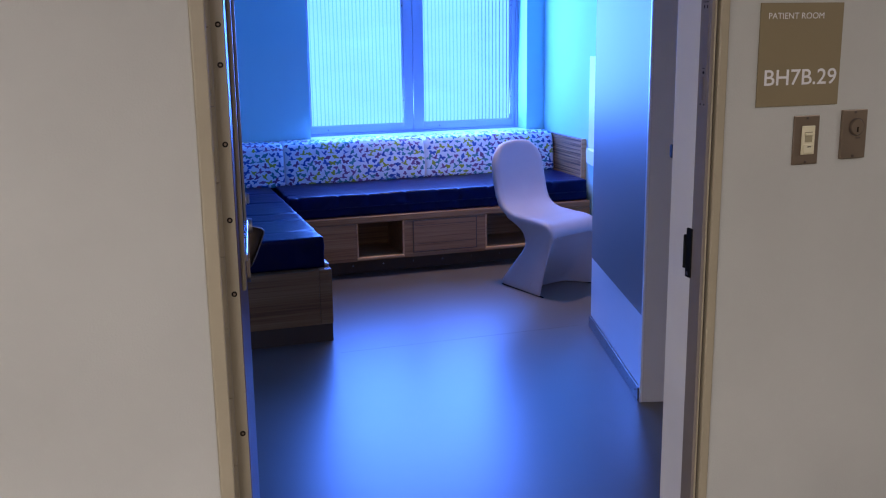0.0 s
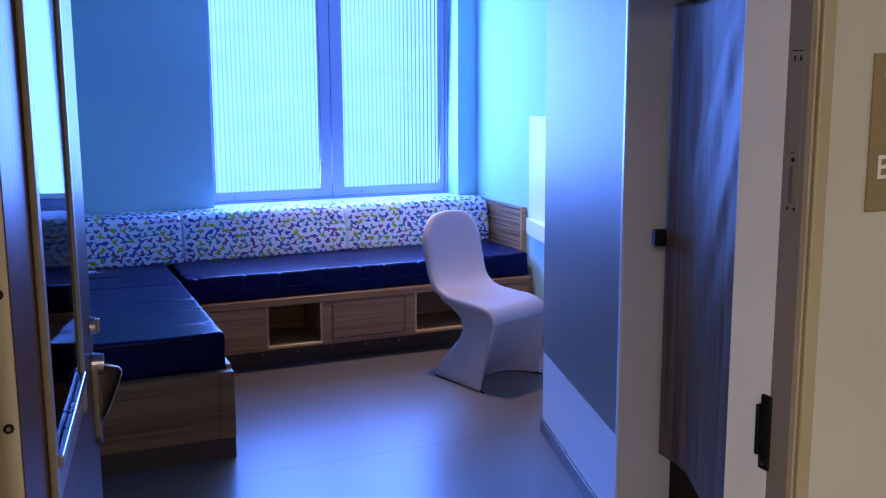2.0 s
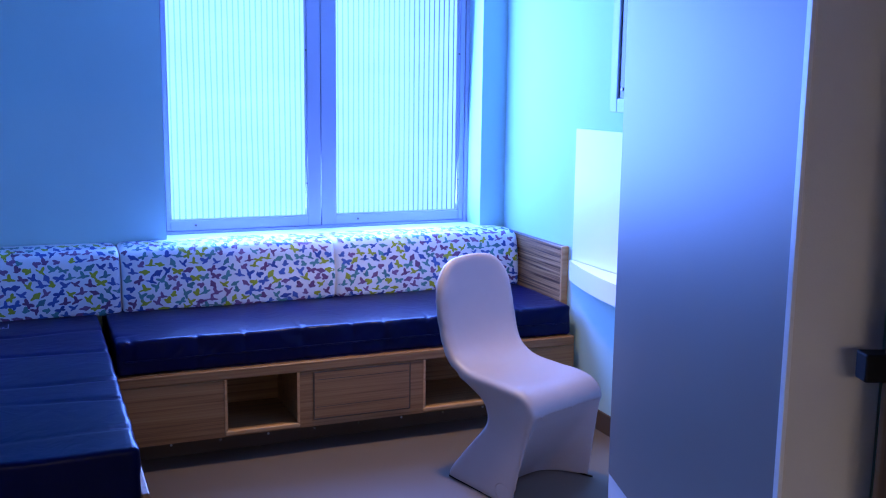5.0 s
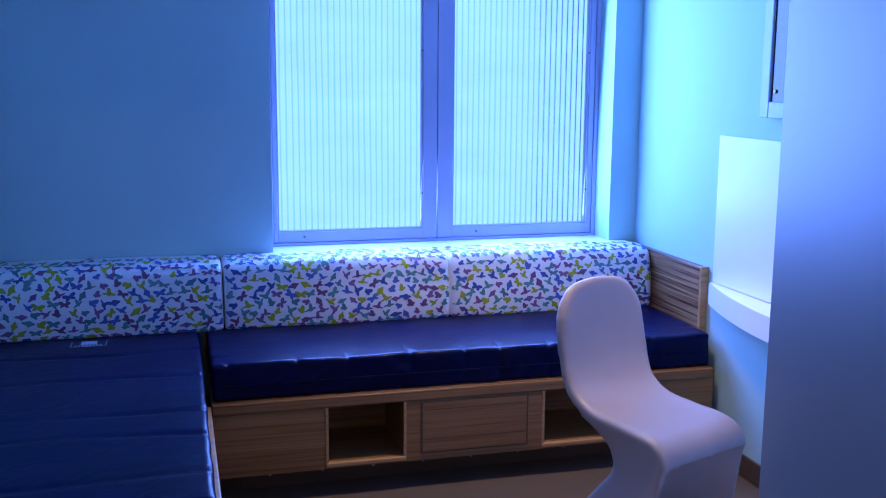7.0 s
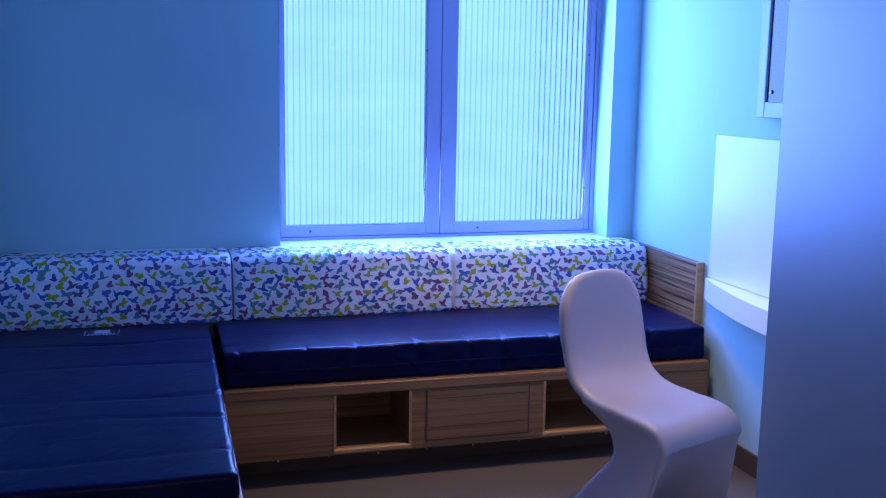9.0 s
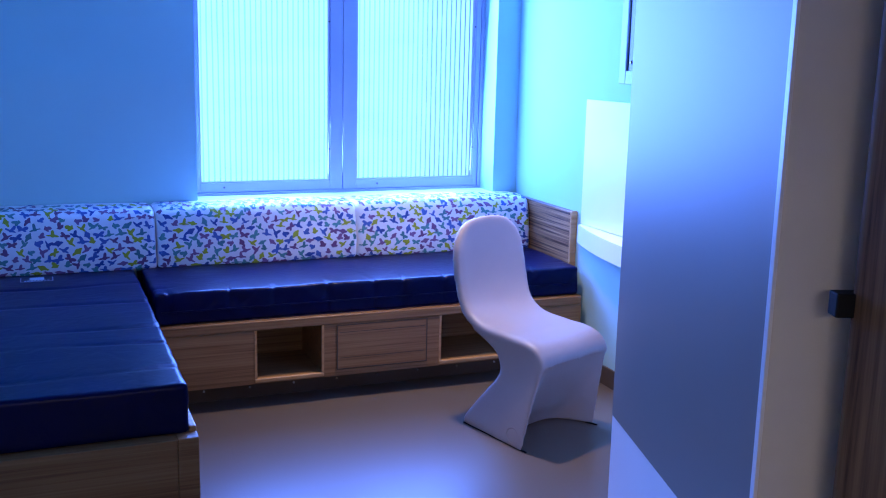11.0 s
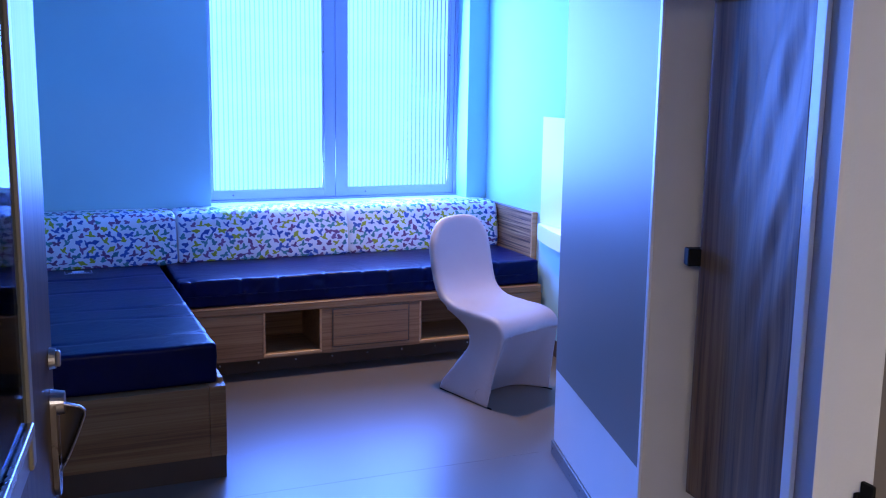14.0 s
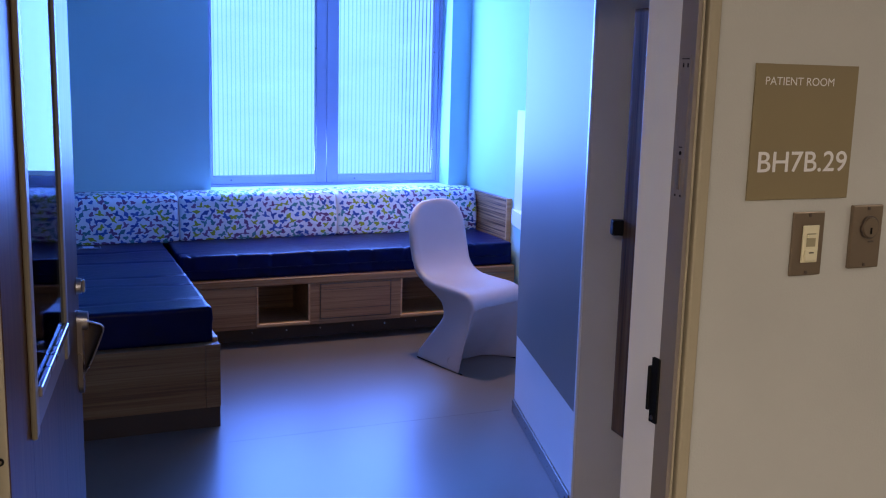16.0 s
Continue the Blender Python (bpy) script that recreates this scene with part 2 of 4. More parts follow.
def line_frame(a, b):
    """A frame at a with x along a to b, y to its left and z up."""
    d = (Vector((*b, 0)) - Vector((*a, 0)))
    return Matrix.Translation((*a, 0)) @ Matrix.Rotation(math.atan2(d.y, d.x), 4, "Z"), d.length


def smooth_table(table, t):
    """Catmull-Rom through the rows of a table."""
    n = len(table)
    for i in range(n - 1):
        if t <= table[i + 1][0] or i == n - 2:
            k = (t - table[i][0]) / (table[i + 1][0] - table[i][0])
            p = [table[max(0, min(n - 1, j))][1:] for j in (i - 1, i, i + 1, i + 2)]
            return [0.5 * (2 * b + (c - a) * k + (2 * a - 5 * b + 4 * c - d) * k * k + (3 * b - a - 3 * c + d) * k ** 3) for a, b, c, d in zip(*p)]


# ---- plan ----
X_LEFT, X_RIGHT = 0.08, 3.30          # side walls of the room
Y_HALL, Y_IN, Y_WALL = 1.932, 2.115, 7.34   # corridor face, room face, window wall
WX0, WX1, WZ0, WZ1 = 1.402, 3.15, 0.868, 2.52   # window opening
Y_WIN = 7.54
TOP = 2.6
HINGE, LEAF_END = (0.222, 1.998), (0.361, 3.028)
STRIKE_X = 1.257
PART_A, PART_B = (2.175, 3.738), (2.498, 4.878)    # partition face, near to far
SOFT_A, SOFT_B = (2.190, 3.54), (1.923, 2.819)     # soft door, free edge to hinge edge


# ---- structure ----
def structure(name, bm, material, label, category):
    return tagged(part(name, bm, material), label, category, kind="structure")


structure("floor", box(-2.0, 4.2, -3.0, 7.75, -0.12, 0.0), FLOOR, "grey sheet vinyl floor with a soft sheen", "floor")
seam = box(1.05, 2.45, 4.915, 4.9165, -0.001, 0.0003)
structure("floor_seam", seam, COVE, "thin welded seam in the vinyl floor", "floor seam")
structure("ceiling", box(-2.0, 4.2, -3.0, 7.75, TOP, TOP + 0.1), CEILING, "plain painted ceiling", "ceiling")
w = box(X_LEFT - 0.15, WX0, Y_WALL, 7.64, 0, TOP)
box(WX1, X_RIGHT + 0.15, Y_WALL, 7.64, 0, TOP, bm=w)
box(WX0, WX1, Y_WALL, 7.64, 0, WZ0 - 0.02, bm=w)
box(WX0, WX1, Y_WALL, 7.64, WZ1, TOP, bm=w)
structure("wall_north", w, WALL_AQUA, "aqua painted wall with a deep window opening", "wall")
structure("wall_west", box(X_LEFT - 0.15, X_LEFT, Y_IN, Y_WALL, 0, TOP), WALL_AQUA, "aqua painted side wall", "wall")
structure("wall_east", box(X_RIGHT, X_RIGHT + 0.15, Y_IN, Y_WALL, 0, TOP), WALL_AQUA, "aqua painted wall behind the desk", "wall")
FX0, FX1 = 0.150, 1.312   # outer edges of the entry frame
w = box(-2.0, FX0, Y_HALL, Y_IN, 0, TOP)
box(FX1, 4.2, Y_HALL, 2.04, 0, TOP, bm=w)
box(FX0, FX1, Y_HALL, Y_IN, 2.19, TOP, bm=w)
structure("wall_south", w, WALL_CREAM, "cream painted corridor wall round the entry door", "wall")
# never in view; dark vinyl added here to soak up stray light
structure("wall_corridor_back", box(-2.0, 4.2, -3.15, -3.0, 0, TOP), COVE, "unseen far side of the corridor, dark to cut bounce", "wall")
structure("wall_corridor_west", box(-2.15, -2.0, -3.15, Y_IN, 0, TOP), WALL_CREAM, "plain cream corridor end wall", "wall")
structure("wall_corridor_east", box(4.2, 4.35, -3.15, Y_IN, 0, TOP), WALL_CREAM, "plain cream corridor end wall", "wall")
structure("baseboard", box(X_RIGHT - 0.012, X_RIGHT - 0.0005, 4.9, 6.57, 0, 0.1, 0.003), COVE, "dark vinyl cove base along the wall", "baseboard")
structure("window_sill", box(WX0, WX1, Y_WALL + 0.002, 7.57, WZ0 - 0.02, WZ0, 0.003), DESK_WHITE, "white window sill behind the cushions", "window sill")

# corridor ceiling lamp
for x, y, _ in CORRIDOR_LAMPS:
    fix = thing("ceiling_light", "flat recessed corridor ceiling light panel", "ceiling light", "corridor ceiling lights")
    rim = box(x - 0.59, x - 0.555, y - 0.29, y + 0.29, 2.58, 2.5995, 0.004)
    box(x + 0.555, x + 0.59, y - 0.29, y + 0.29, 2.58, 2.5995, 0.004, bm=rim)
    box(x - 0.555, x + 0.555, y - 0.29, y - 0.255, 2.58, 2.5995, 0.004, bm=rim)
    box(x - 0.555, x + 0.555, y + 0.255, y + 0.29, 2.58, 2.5995, 0.004, bm=rim)
    part("frame", rim, WALL_WHITE, fix)
    part("diffuser", box(x - 0.5545, x + 0.5545, y - 0.2545, y + 0.2545, 2.588, 2.5995), DESK_WHITE, fix, "white acrylic diffuser")
# trim ring added for the assumed downlight, never in view
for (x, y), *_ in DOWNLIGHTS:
    spot = thing("downlight", "small round recessed warm ceiling downlight, assumed, out of view", "downlight")
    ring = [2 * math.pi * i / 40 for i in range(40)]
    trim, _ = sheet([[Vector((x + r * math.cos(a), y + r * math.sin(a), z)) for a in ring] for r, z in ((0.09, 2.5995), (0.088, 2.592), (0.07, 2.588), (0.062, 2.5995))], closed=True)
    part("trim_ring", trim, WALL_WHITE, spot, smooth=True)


# ---- window ----
def window():
    win = tagged(new("window_1"), "two tall casements of reeded glass in a painted metal frame", "window", kind="structure")
    f = box(WX0, WX0 + 0.022, Y_WIN - 0.02, Y_WIN + 0.06, WZ0, WZ1, 0.002)
    box(WX1 - 0.022, WX1, Y_WIN - 0.02, Y_WIN + 0.06, WZ0, WZ1, 0.002, bm=f)
    box(WX0 + 0.022, WX1 - 0.022, Y_WIN - 0.02, Y_WIN + 0.06, WZ0, WZ0 + 0.014, 0.002, bm=f)
    box(WX0 + 0.022, WX1 - 0.022, Y_WIN - 0.02, Y_WIN + 0.06, WZ1 - 0.02, WZ1, 0.002, bm=f)
    part("window_frame", f, WINDOW_PAINT, win)
    mid = 2.266
    for x0, x1, g0, g1 in ((WX0 + 0.024, mid - 0.002, 1.447, 2.19), (mid + 0.002, WX1 - 0.024, 2.348, 3.096)):
        z0, z1, gz0, gz1 = WZ0 + 0.016, WZ1 - 0.022, 0.936, WZ1 - 0.08
        s = box(x0, g0, Y_WIN - 0.012, Y_WIN + 0.05, z0, z1, 0.003)
        box(g1, x1, Y_WIN - 0.012, Y_WIN + 0.05, z0, z1, 0.003, bm=s)
        box(g0, g1, Y_WIN - 0.012, Y_WIN + 0.05, z0, gz0, 0.003, bm=s)
        box(g0, g1, Y_WIN - 0.012, Y_WIN + 0.05, gz1, z1, 0.003, bm=s)
        sash = part("sash", s, WINDOW_PAINT, win)
        bead = bmesh.new()
        for a in (box(g0, g0 + 0.008, Y_WIN - 0.006, Y_WIN + 0.02, gz0, gz1, 0.002), box(g1 - 0.008, g1, Y_WIN - 0.006, Y_WIN + 0.02, gz0, gz1, 0.002),
                  box(g0 + 0.008, g1 - 0.008, Y_WIN - 0.006, Y_WIN + 0.02, gz0, gz0 + 0.008, 0.002)):
            join(bead, a)
        part("glazing_bead", bead, WINDOW_PAINT, sash)
        rows = []
        count = int((g1 - g0 - 0.01) / 0.005)
        for i in range(count + 1):
            x = g0 + 0.005 + (g1 - g0 - 0.01) * i / count
            y = Y_WIN + 0.012 + 0.004 * abs(math.sin(math.pi * x / 0.03))
            rows.append([(x, y, gz0 - 0.002), (x, y, gz1 + 0.002)])
        bm, _ = sheet(rows)
        pane = part("pane", bm, REEDED, sash, "reeded translucent pane")
        pane.visible_shadow = False
        screw = bmesh.new()
        rod(((g0 + 0.13), Y_WIN - 0.012, z0 + 0.028), ((g0 + 0.13), Y_WIN - 0.017, z0 + 0.028), 0.006, bm=screw)
        rod((g1 - 0.006, Y_WIN - 0.012, 1.12), (g1 - 0.006, Y_WIN - 0.016, 1.12), 0.005, bm=screw)
        rod((g1 - 0.006, Y_WIN - 0.012, 1.84), (g1 - 0.006, Y_WIN - 0.016, 1.84), 0.005, bm=screw)
        part("screw", screw, STEEL_DARK, sash)


window()
tagged(part("backdrop", box(0.9, 3.7, 7.74, 7.75, 0.45, 2.9), DAYLIGHT), "bright overcast daylight outside", "backdrop", kind="structure")


# ---- entry door ----
def entry_frame():
    fr = tagged(new("door_frame"), "painted steel frame of the entry door with worn edges", "door frame", kind="structure")
    y0, y1 = Y_HALL - 0.014, Y_IN + 0.004
    # strike side: face, return, stop and jamb
    j = box(STRIKE_X + 0.027, FX1 - 0.004, y0, 2.03, 0, 2.19, 0.004, 3)
    part("casing", j, FRAME_CREAM, fr)
    part("jamb", box(STRIKE_X, STRIKE_X + 0.008, y0 - 0.005, 1.9565, 0, 2.14, 0.001), FRAME_TAUPE, fr, "taupe painted strike jamb")
    part("nosing", box(STRIKE_X + 0.0083, STRIKE_X + 0.0125, y0 - 0.007, 1.9565, 0, 2.14, 0.0018, 3), FRAME_CREAM, fr, "worn cream edge of the jamb")
    part("jamb", box(STRIKE_X + 0.001, STRIKE_X + 0.0265, 1.957, 2.054, 0, 2.14, 0.002), WALL_WHITE, fr, "pale inner return of the frame")
    # hinge side
    j = box(FX0, 0.1795, y0, y1, 0, 2.19, 0.004)
    part("casing", j, FRAME_CREAM, fr)
    part("head", box(0.18, FX1 - 0.033, y0, y1, 2.141, 2.19, 0.004), FRAME_CREAM, fr)
    part("seal", box(STRIKE_X + 0.0128, STRIKE_X + 0.0268, y0 + 0.012, y0 + 0.03, 0, 2.14, 0.003), GASKET, fr, "brown rubber door seal")
    # strike hardware
    x = STRIKE_X
    down = Matrix.Translation((0, -0.0515, -0.022))
    low = Matrix.Translation((0, -0.074, -0.006))
    p = box(x - 0.001, x, 1.974, 2.0, 1.515, 1.748, 0.001)
    strike = part("strike_plate", moved(p, down), FRAME_TAUPE, fr, "narrow steel latch keeper")
    k = box(x - 0.0016, x - 0.0011, 1.977, 1.997, 1.741, 1.7425)
    box(x - 0.0016, x - 0.0011, 1.979, 1.982, 1.728, 1.735, bm=k)
    box(x - 0.0016, x - 0.0011, 1.991, 1.994, 1.728, 1.735, bm=k)
    box(x - 0.0016, x - 0.0011, 1.982, 1.991, 1.598, 1.5995, bm=k)
    rod((x - 0.0011, 1.986, 1.589), (x - 0.0016, 1.986, 1.589), 0.0035, bm=k)
    for yy in (1.979, 1.993):
        rod((x - 0.0011, yy, 1.519), (x - 0.0016, yy, 1.519), 0.002, bm=k)
    part("slot", moved(k, down), BLACK, strike)
    rod_bm = box(x - 0.0028, x - 0.0011, 1.983, 1.990, 1.528, 1.58, 0.0008)
    part("keeper", moved(rod_bm, down), PLATE_TAN, strike)
    b = box(x - 0.004, x + 0.004, 2.025, 2.046, 1.098, 1.215, 0.0015)
    box(x - 0.007, x + 0.004, 2.0465, 2.053, 1.118, 1.198, 0.0015, bm=b)
    bolt = part("bolt_keeper", moved(b, low), BLACK, fr, "dark steel dead bolt keeper")
    part("screw", moved(rod((x - 0.004, 2.036, 1.108), (x - 0.006, 2.036, 1.108), 0.004), low), STEEL_DARK, bolt)


entry_frame()


def entry_door():
    m, length = line_frame(HINGE, LEAF_END)
    door = tagged(new("door_1"), "brown veneered entry door standing open, with a vision panel", "door", kind="structure")
    Z1 = 2.12
    gx0, gx1, gz0, gz1 = 0.227, 0.665, 1.165, 1.95
    t0, t1 = 0.0, 0.045
    b = box(0.0, gx0, t0, t1, 0.012, Z1, 0.0015)
    box(gx1, length, t0, t1, 0.012, Z1, 0.0015, bm=b)
    box(gx0, gx1, t0, t1, 0.012, gz0, bm=b)
    box(gx0, gx1, t0, t1, gz1, Z1, bm=b)
    part("leaf", moved(b, m), DOOR_WOOD, door)
    k = box(gx0 - 0.026, gx0 + 0.008, -0.010, -0.0005, gz0 - 0.068, gz1 + 0.03, 0.003)
    box(gx1 - 0.008, gx1 + 0.026, -0.012, -0.0005, gz0 - 0.068, gz1 + 0.03, 0.004, bm=k)
    box(gx0 + 0.008, gx1 - 0.008, -0.011, -0.0005, gz1 - 0.008, gz1 + 0.03, 0.004, bm=k)
    low_rail = box(gx0 + 0.0082, gx1 - 0.0082, -0.006, -0.0005, gz0 - 0.068, gz0 + 0.008, 0.002)
    bead_bar = box(gx0 + 0.0086, gx1 - 0.0086, -0.016, -0.0062, gz0 - 0.008, gz0 + 0.010, 0.003, 3)
    vision = part("vision_frame", moved(k, m), FRAME_CREAM, door, "cream steel vision panel frame")
    part("pane", moved(box(gx0 + 0.0085, gx1 - 0.0085, -0.0065, -0.002, gz0 + 0.0085, gz1 - 0.0085), m), DOOR_GLASS, vision, "clear reflective glass").visible_shadow = False
    part("bottom_rail", moved(low_rail, m), FRAME_TAUPE, vision, "flat taupe rail below the glass")
    part("glazing_bar", moved(bead_bar, m), STEEL, vision, "satin steel bar along the bottom of the glass")
    # continuous hinge
    h = box(-0.0035, -0.0003, 0.001, 0.03, 0.02, Z1 - 0.01, 0.001)
    hinge = part("hinge", moved(h, m), FRAME_CREAM, door, "full-height cream hinge strip")
    for k in range(14):
        z = 0.03 + 0.15 * k
        part("knuckle", moved(rod((-0.02, 0.036, z), (-0.02, 0.036, z + 0.1485), 0.0105), m), FRAME_CREAM, hinge)
    for z in (1.916, 1.839, 1.762, 1.684, 1.607, 1.452, 1.299, 1.145, 0.84, 0.53, 0.22):
        screw = part("screw", moved(rod((-0.0035, 0.012, z), (-0.0052, 0.012, z), 0.0058), m), BLACK, hinge, "dark recessed screw")
        part("screw_head", moved(rod((-0.0052, 0.012, z), (-0.0060, 0.012, z), 0.0026), m), PLATE_TAN, screw)
    # sloped safety handle near the free edge
    hx = length - 0.052
    e = rod((hx, -0.0005, 0.945), (hx, -0.011, 0.945), 0.024, segments=28)
    box(hx - 0.024, hx + 0.024, -0.011, -0.0005, 0.945, 1.098, bm=e)
    rod((hx, -0.0005, 1.096), (hx, -0.024, 1.096), 0.025, 0.021, segments=28, bm=e)
    part("handle_plate", moved(e, m), STEEL, door, "satin steel handle plate")
    rows, inner = [], []
    for i in range(17):
        k = i / 16
        z = 1.088 - 0.118 * k
        rise = (1 - (1 - min(1, k / 0.2)) ** 2) ** 0.5
        reach = 0.012 + 0.04 * rise * (1 - max(0, k - 0.1) / 0.9) ** 0.85 - 0.006 * k
        half = 0.026 * (1 - 0.5 * k)
        arc = [math.pi * 0.58 * q / 18 for q in range(19)]
        rows.append([(hx + half * math.cos(a), -0.0115 - reach * math.sin(a), z + 0.006 * math.sin(a)) for a in arc])
        inner.append([(hx + (half - 0.003) * math.cos(a), -0.0115 - max(0.002, reach - 0.003) * math.sin(a), z + 0.006 * math.sin(a)) for a in arc])
    bm, _ = sheet(rows)
    join(bm, sheet(inner)[0])
    join(bm, sheet([rows[0], inner[0]])[0])
    join(bm, sheet([rows[-1], inner[-1]])[0])
    bmesh.ops.remove_doubles(bm, verts=bm.verts, dist=0.0002)
    scoop = part("handle", moved(bm, m), STEEL_DARK, door, "tapered anti-ligature steel handle", smooth=True)
    # lip in a brighter steel than the scoop
    rim = bmesh.new()
    lip = [(hx, -0.0115, 1.094)] + [r[-1] for r in rows] + [(hx, -0.0115, 0.966)]
    for p, q in zip(lip, lip[1:]):
        rod(p, q, 0.0019, segments=8, bm=rim)
    part("rim", moved(rim, m), STEEL, scoop, "bright steel rim")
    d = rod((hx + 0.004, -0.001, 1.178), (hx + 0.004, -0.012, 1.178), 0.02, 0.018)
    box(hx - 0.002, hx + 0.01, -0.02, -0.012, 1.163, 1.193, 0.003, bm=d)
    part("thumb_turn", moved(d, m), STEEL, door)
    part("closer_rose", moved(rod((0.687, -0.001, 1.35), (0.687, -0.010, 1.35), 0.03, 0.027, 28), m), BLACK, door, "dark round lock rose")


entry_door()


# ---- corridor wall fittings ----
def writing(name, text, x, z, height, y, material, parent, width=None, bold=0.0):
    cu = bpy.data.curves.new(name, "FONT")
    cu.body, cu.size, cu.extrude, cu.offset = text, 1.0, 0.0, bold
    ob = bpy.data.objects.new(name, cu)
    scene.collection.objects.link(ob)
    bpy.context.view_layer.update()
    me = bpy.data.meshes.new_from_object(ob.evaluated_get(bpy.context.evaluated_depsgraph_get()))
    bpy.data.objects.remove(ob)
    xs, ys = [v.co.x for v in me.vertices], [v.co.y for v in me.vertices]
    sy = height / (max(ys) - min(ys))
    sx = sy if width is None else width / (max(xs) - min(xs))
    x0, y0 = min(xs), min(ys)
    for v in me.vertices:
        v.co = Vector((x + (v.co.x - x0) * sx, y, z + (v.co.y - y0) * sy))
    me.materials.append(material)
    o = new(name, me)
    o.parent = parent
    return o


def room_sign():
    s = thing("room_sign", "tan room plaque with white lettering on the corridor wall", "sign")
    y = Y_HALL
    part("plaque", box(1.394, 1.618, y - 0.004, y, 1.485, 1.717, 0.0008), SIGN_TAN, s)
    writing("lettering", "PATIENT ROOM", 1.4145, 1.6815, 0.0135, y - 0.0047, SIGN_INK, s, 0.149, 0.0)
    writing("lettering", "BH7B.29", 1.4115, 1.533, 0.036, y - 0.0047, SIGN_INK, s, 0.197, 0.008)


room_sign()


def switch_plate():
    s = thing("light_switch", "tan steel switch plate with an ivory slide dimmer", "light switch")
    s.location = (-0.0165, 0, -0.028)
    y = Y_HALL
    part("plate", box(1.517, 1.588, y - 0.005, y, 1.375, 1.490, 0.002), PLATE_TAN, s)
    d = part("dimmer", box(1.538, 1.574, y - 0.009, y - 0.0052, 1.399, 1.466, 0.0015), IVORY, s, "ivory dimmer body")
    part("rocker", box(1.542, 1.570, y - 0.0125, y - 0.0092, 1.402, 1.424, 0.002), IVORY, d)
    part("slot", box(1.546, 1.566, y - 0.0098, y - 0.0091, 1.428, 1.452), surface("dark ivory", (0.33, 0.29, 0.16), 0.5), d)
    part("slider", box(1.545, 1.567, y - 0.014, y - 0.0099, 1.444, 1.450, 0.001), IVORY, d)
    part("mark", box(1.551, 1.561, y - 0.0132, y - 0.0126, 1.4165, 1.4185), BLACK, d)
    for z in (1.381, 1.484):
        part("screw", rod((1.553, y - 0.005, z), (1.553, y - 0.0066, z), 0.0032), STEEL_DARK, s)


switch_plate()


def key_plate():
    s = thing("key_switch", "tan steel wall plate with a round key switch", "key switch")
    s.location = (-0.0165, 0, -0.028)
    y = Y_HALL
    part("plate", box(1.650, 1.721, y - 0.009, y, 1.383, 1.499, 0.002), PLATE_TAN, s)
    ring = part("collar", rod((1.69, y - 0.009, 1.458), (1.69, y - 0.0115, 1.458), 0.0215, segments=36), STEEL_DARK, s)
    part("cylinder", rod((1.69, y - 0.0115, 1.458), (1.69, y - 0.0145, 1.458), 0.019, 0.0175, 36), PLATE_TAN, ring)
    part("keyway", box(1.688, 1.692, y - 0.0152, y - 0.0146, 1.446, 1.458), BLACK, ring)
    part("mark", box(1.69, 1.703, y - 0.0098, y - 0.0091, 1.430, 1.4335), STEEL_DARK, s)
    for z in (1.389, 1.493):
        part("screw", rod((1.685, y - 0.009, z), (1.685, y - 0.0106, z), 0.0032), STEEL_DARK, s)


key_plate()


# ---- partition, bathroom and soft door ----
def partition():
    m, length = line_frame(PART_A, PART_B)
    wall = tagged(part("wall_partition", moved(box(0.0, length, -0.2, -0.004, 0, TOP, 0.003), m), WALL_PALE), "pale partition wall standing at an angle", "wall", kind="structure")
    part("panel", moved(box(0.02, length - 0.002, -0.0035, 0.004, 0.403, TOP - 0.01, 0.001), m), PANEL_GREY, wall, "grey satin wall cladding panel")
    part("panel", moved(box(0.02, length - 0.002, -0.0035, 0.002, 0.066, 0.4015, 0.001), m), PANEL_WHITE, wall, "white satin lower cladding panel")
    part("edge_strip", moved(box(-0.002, 0.0195, -0.0035, 0.006, 0.0, TOP - 0.01, 0.001), m), PANEL_WHITE, wall, "white corner guard")
    base = part("kick_rail", moved(box(0.02, length + 0.004, -0.0035, 0.012, 0.0, 0.064, 0.002), m), STEEL_DARK, wall, "steel base rail with screws")
    for i in range(8):
        x = 0.07 + i * (length - 0.1) / 7
        part("screw", moved(rod((x, 0.012, 0.035), (x, 0.0145, 0.035), 0.005), m), STEEL_DARK, base)
    far = Matrix(m) @ Vector((length, -0.2, 0))
    structure("wall_bathroom_far", box(far.x - 0.05, X_RIGHT, far.y - 0.1, far.y, 0, TOP), WALL_WHITE, "white bathroom wall", "wall")


partition()


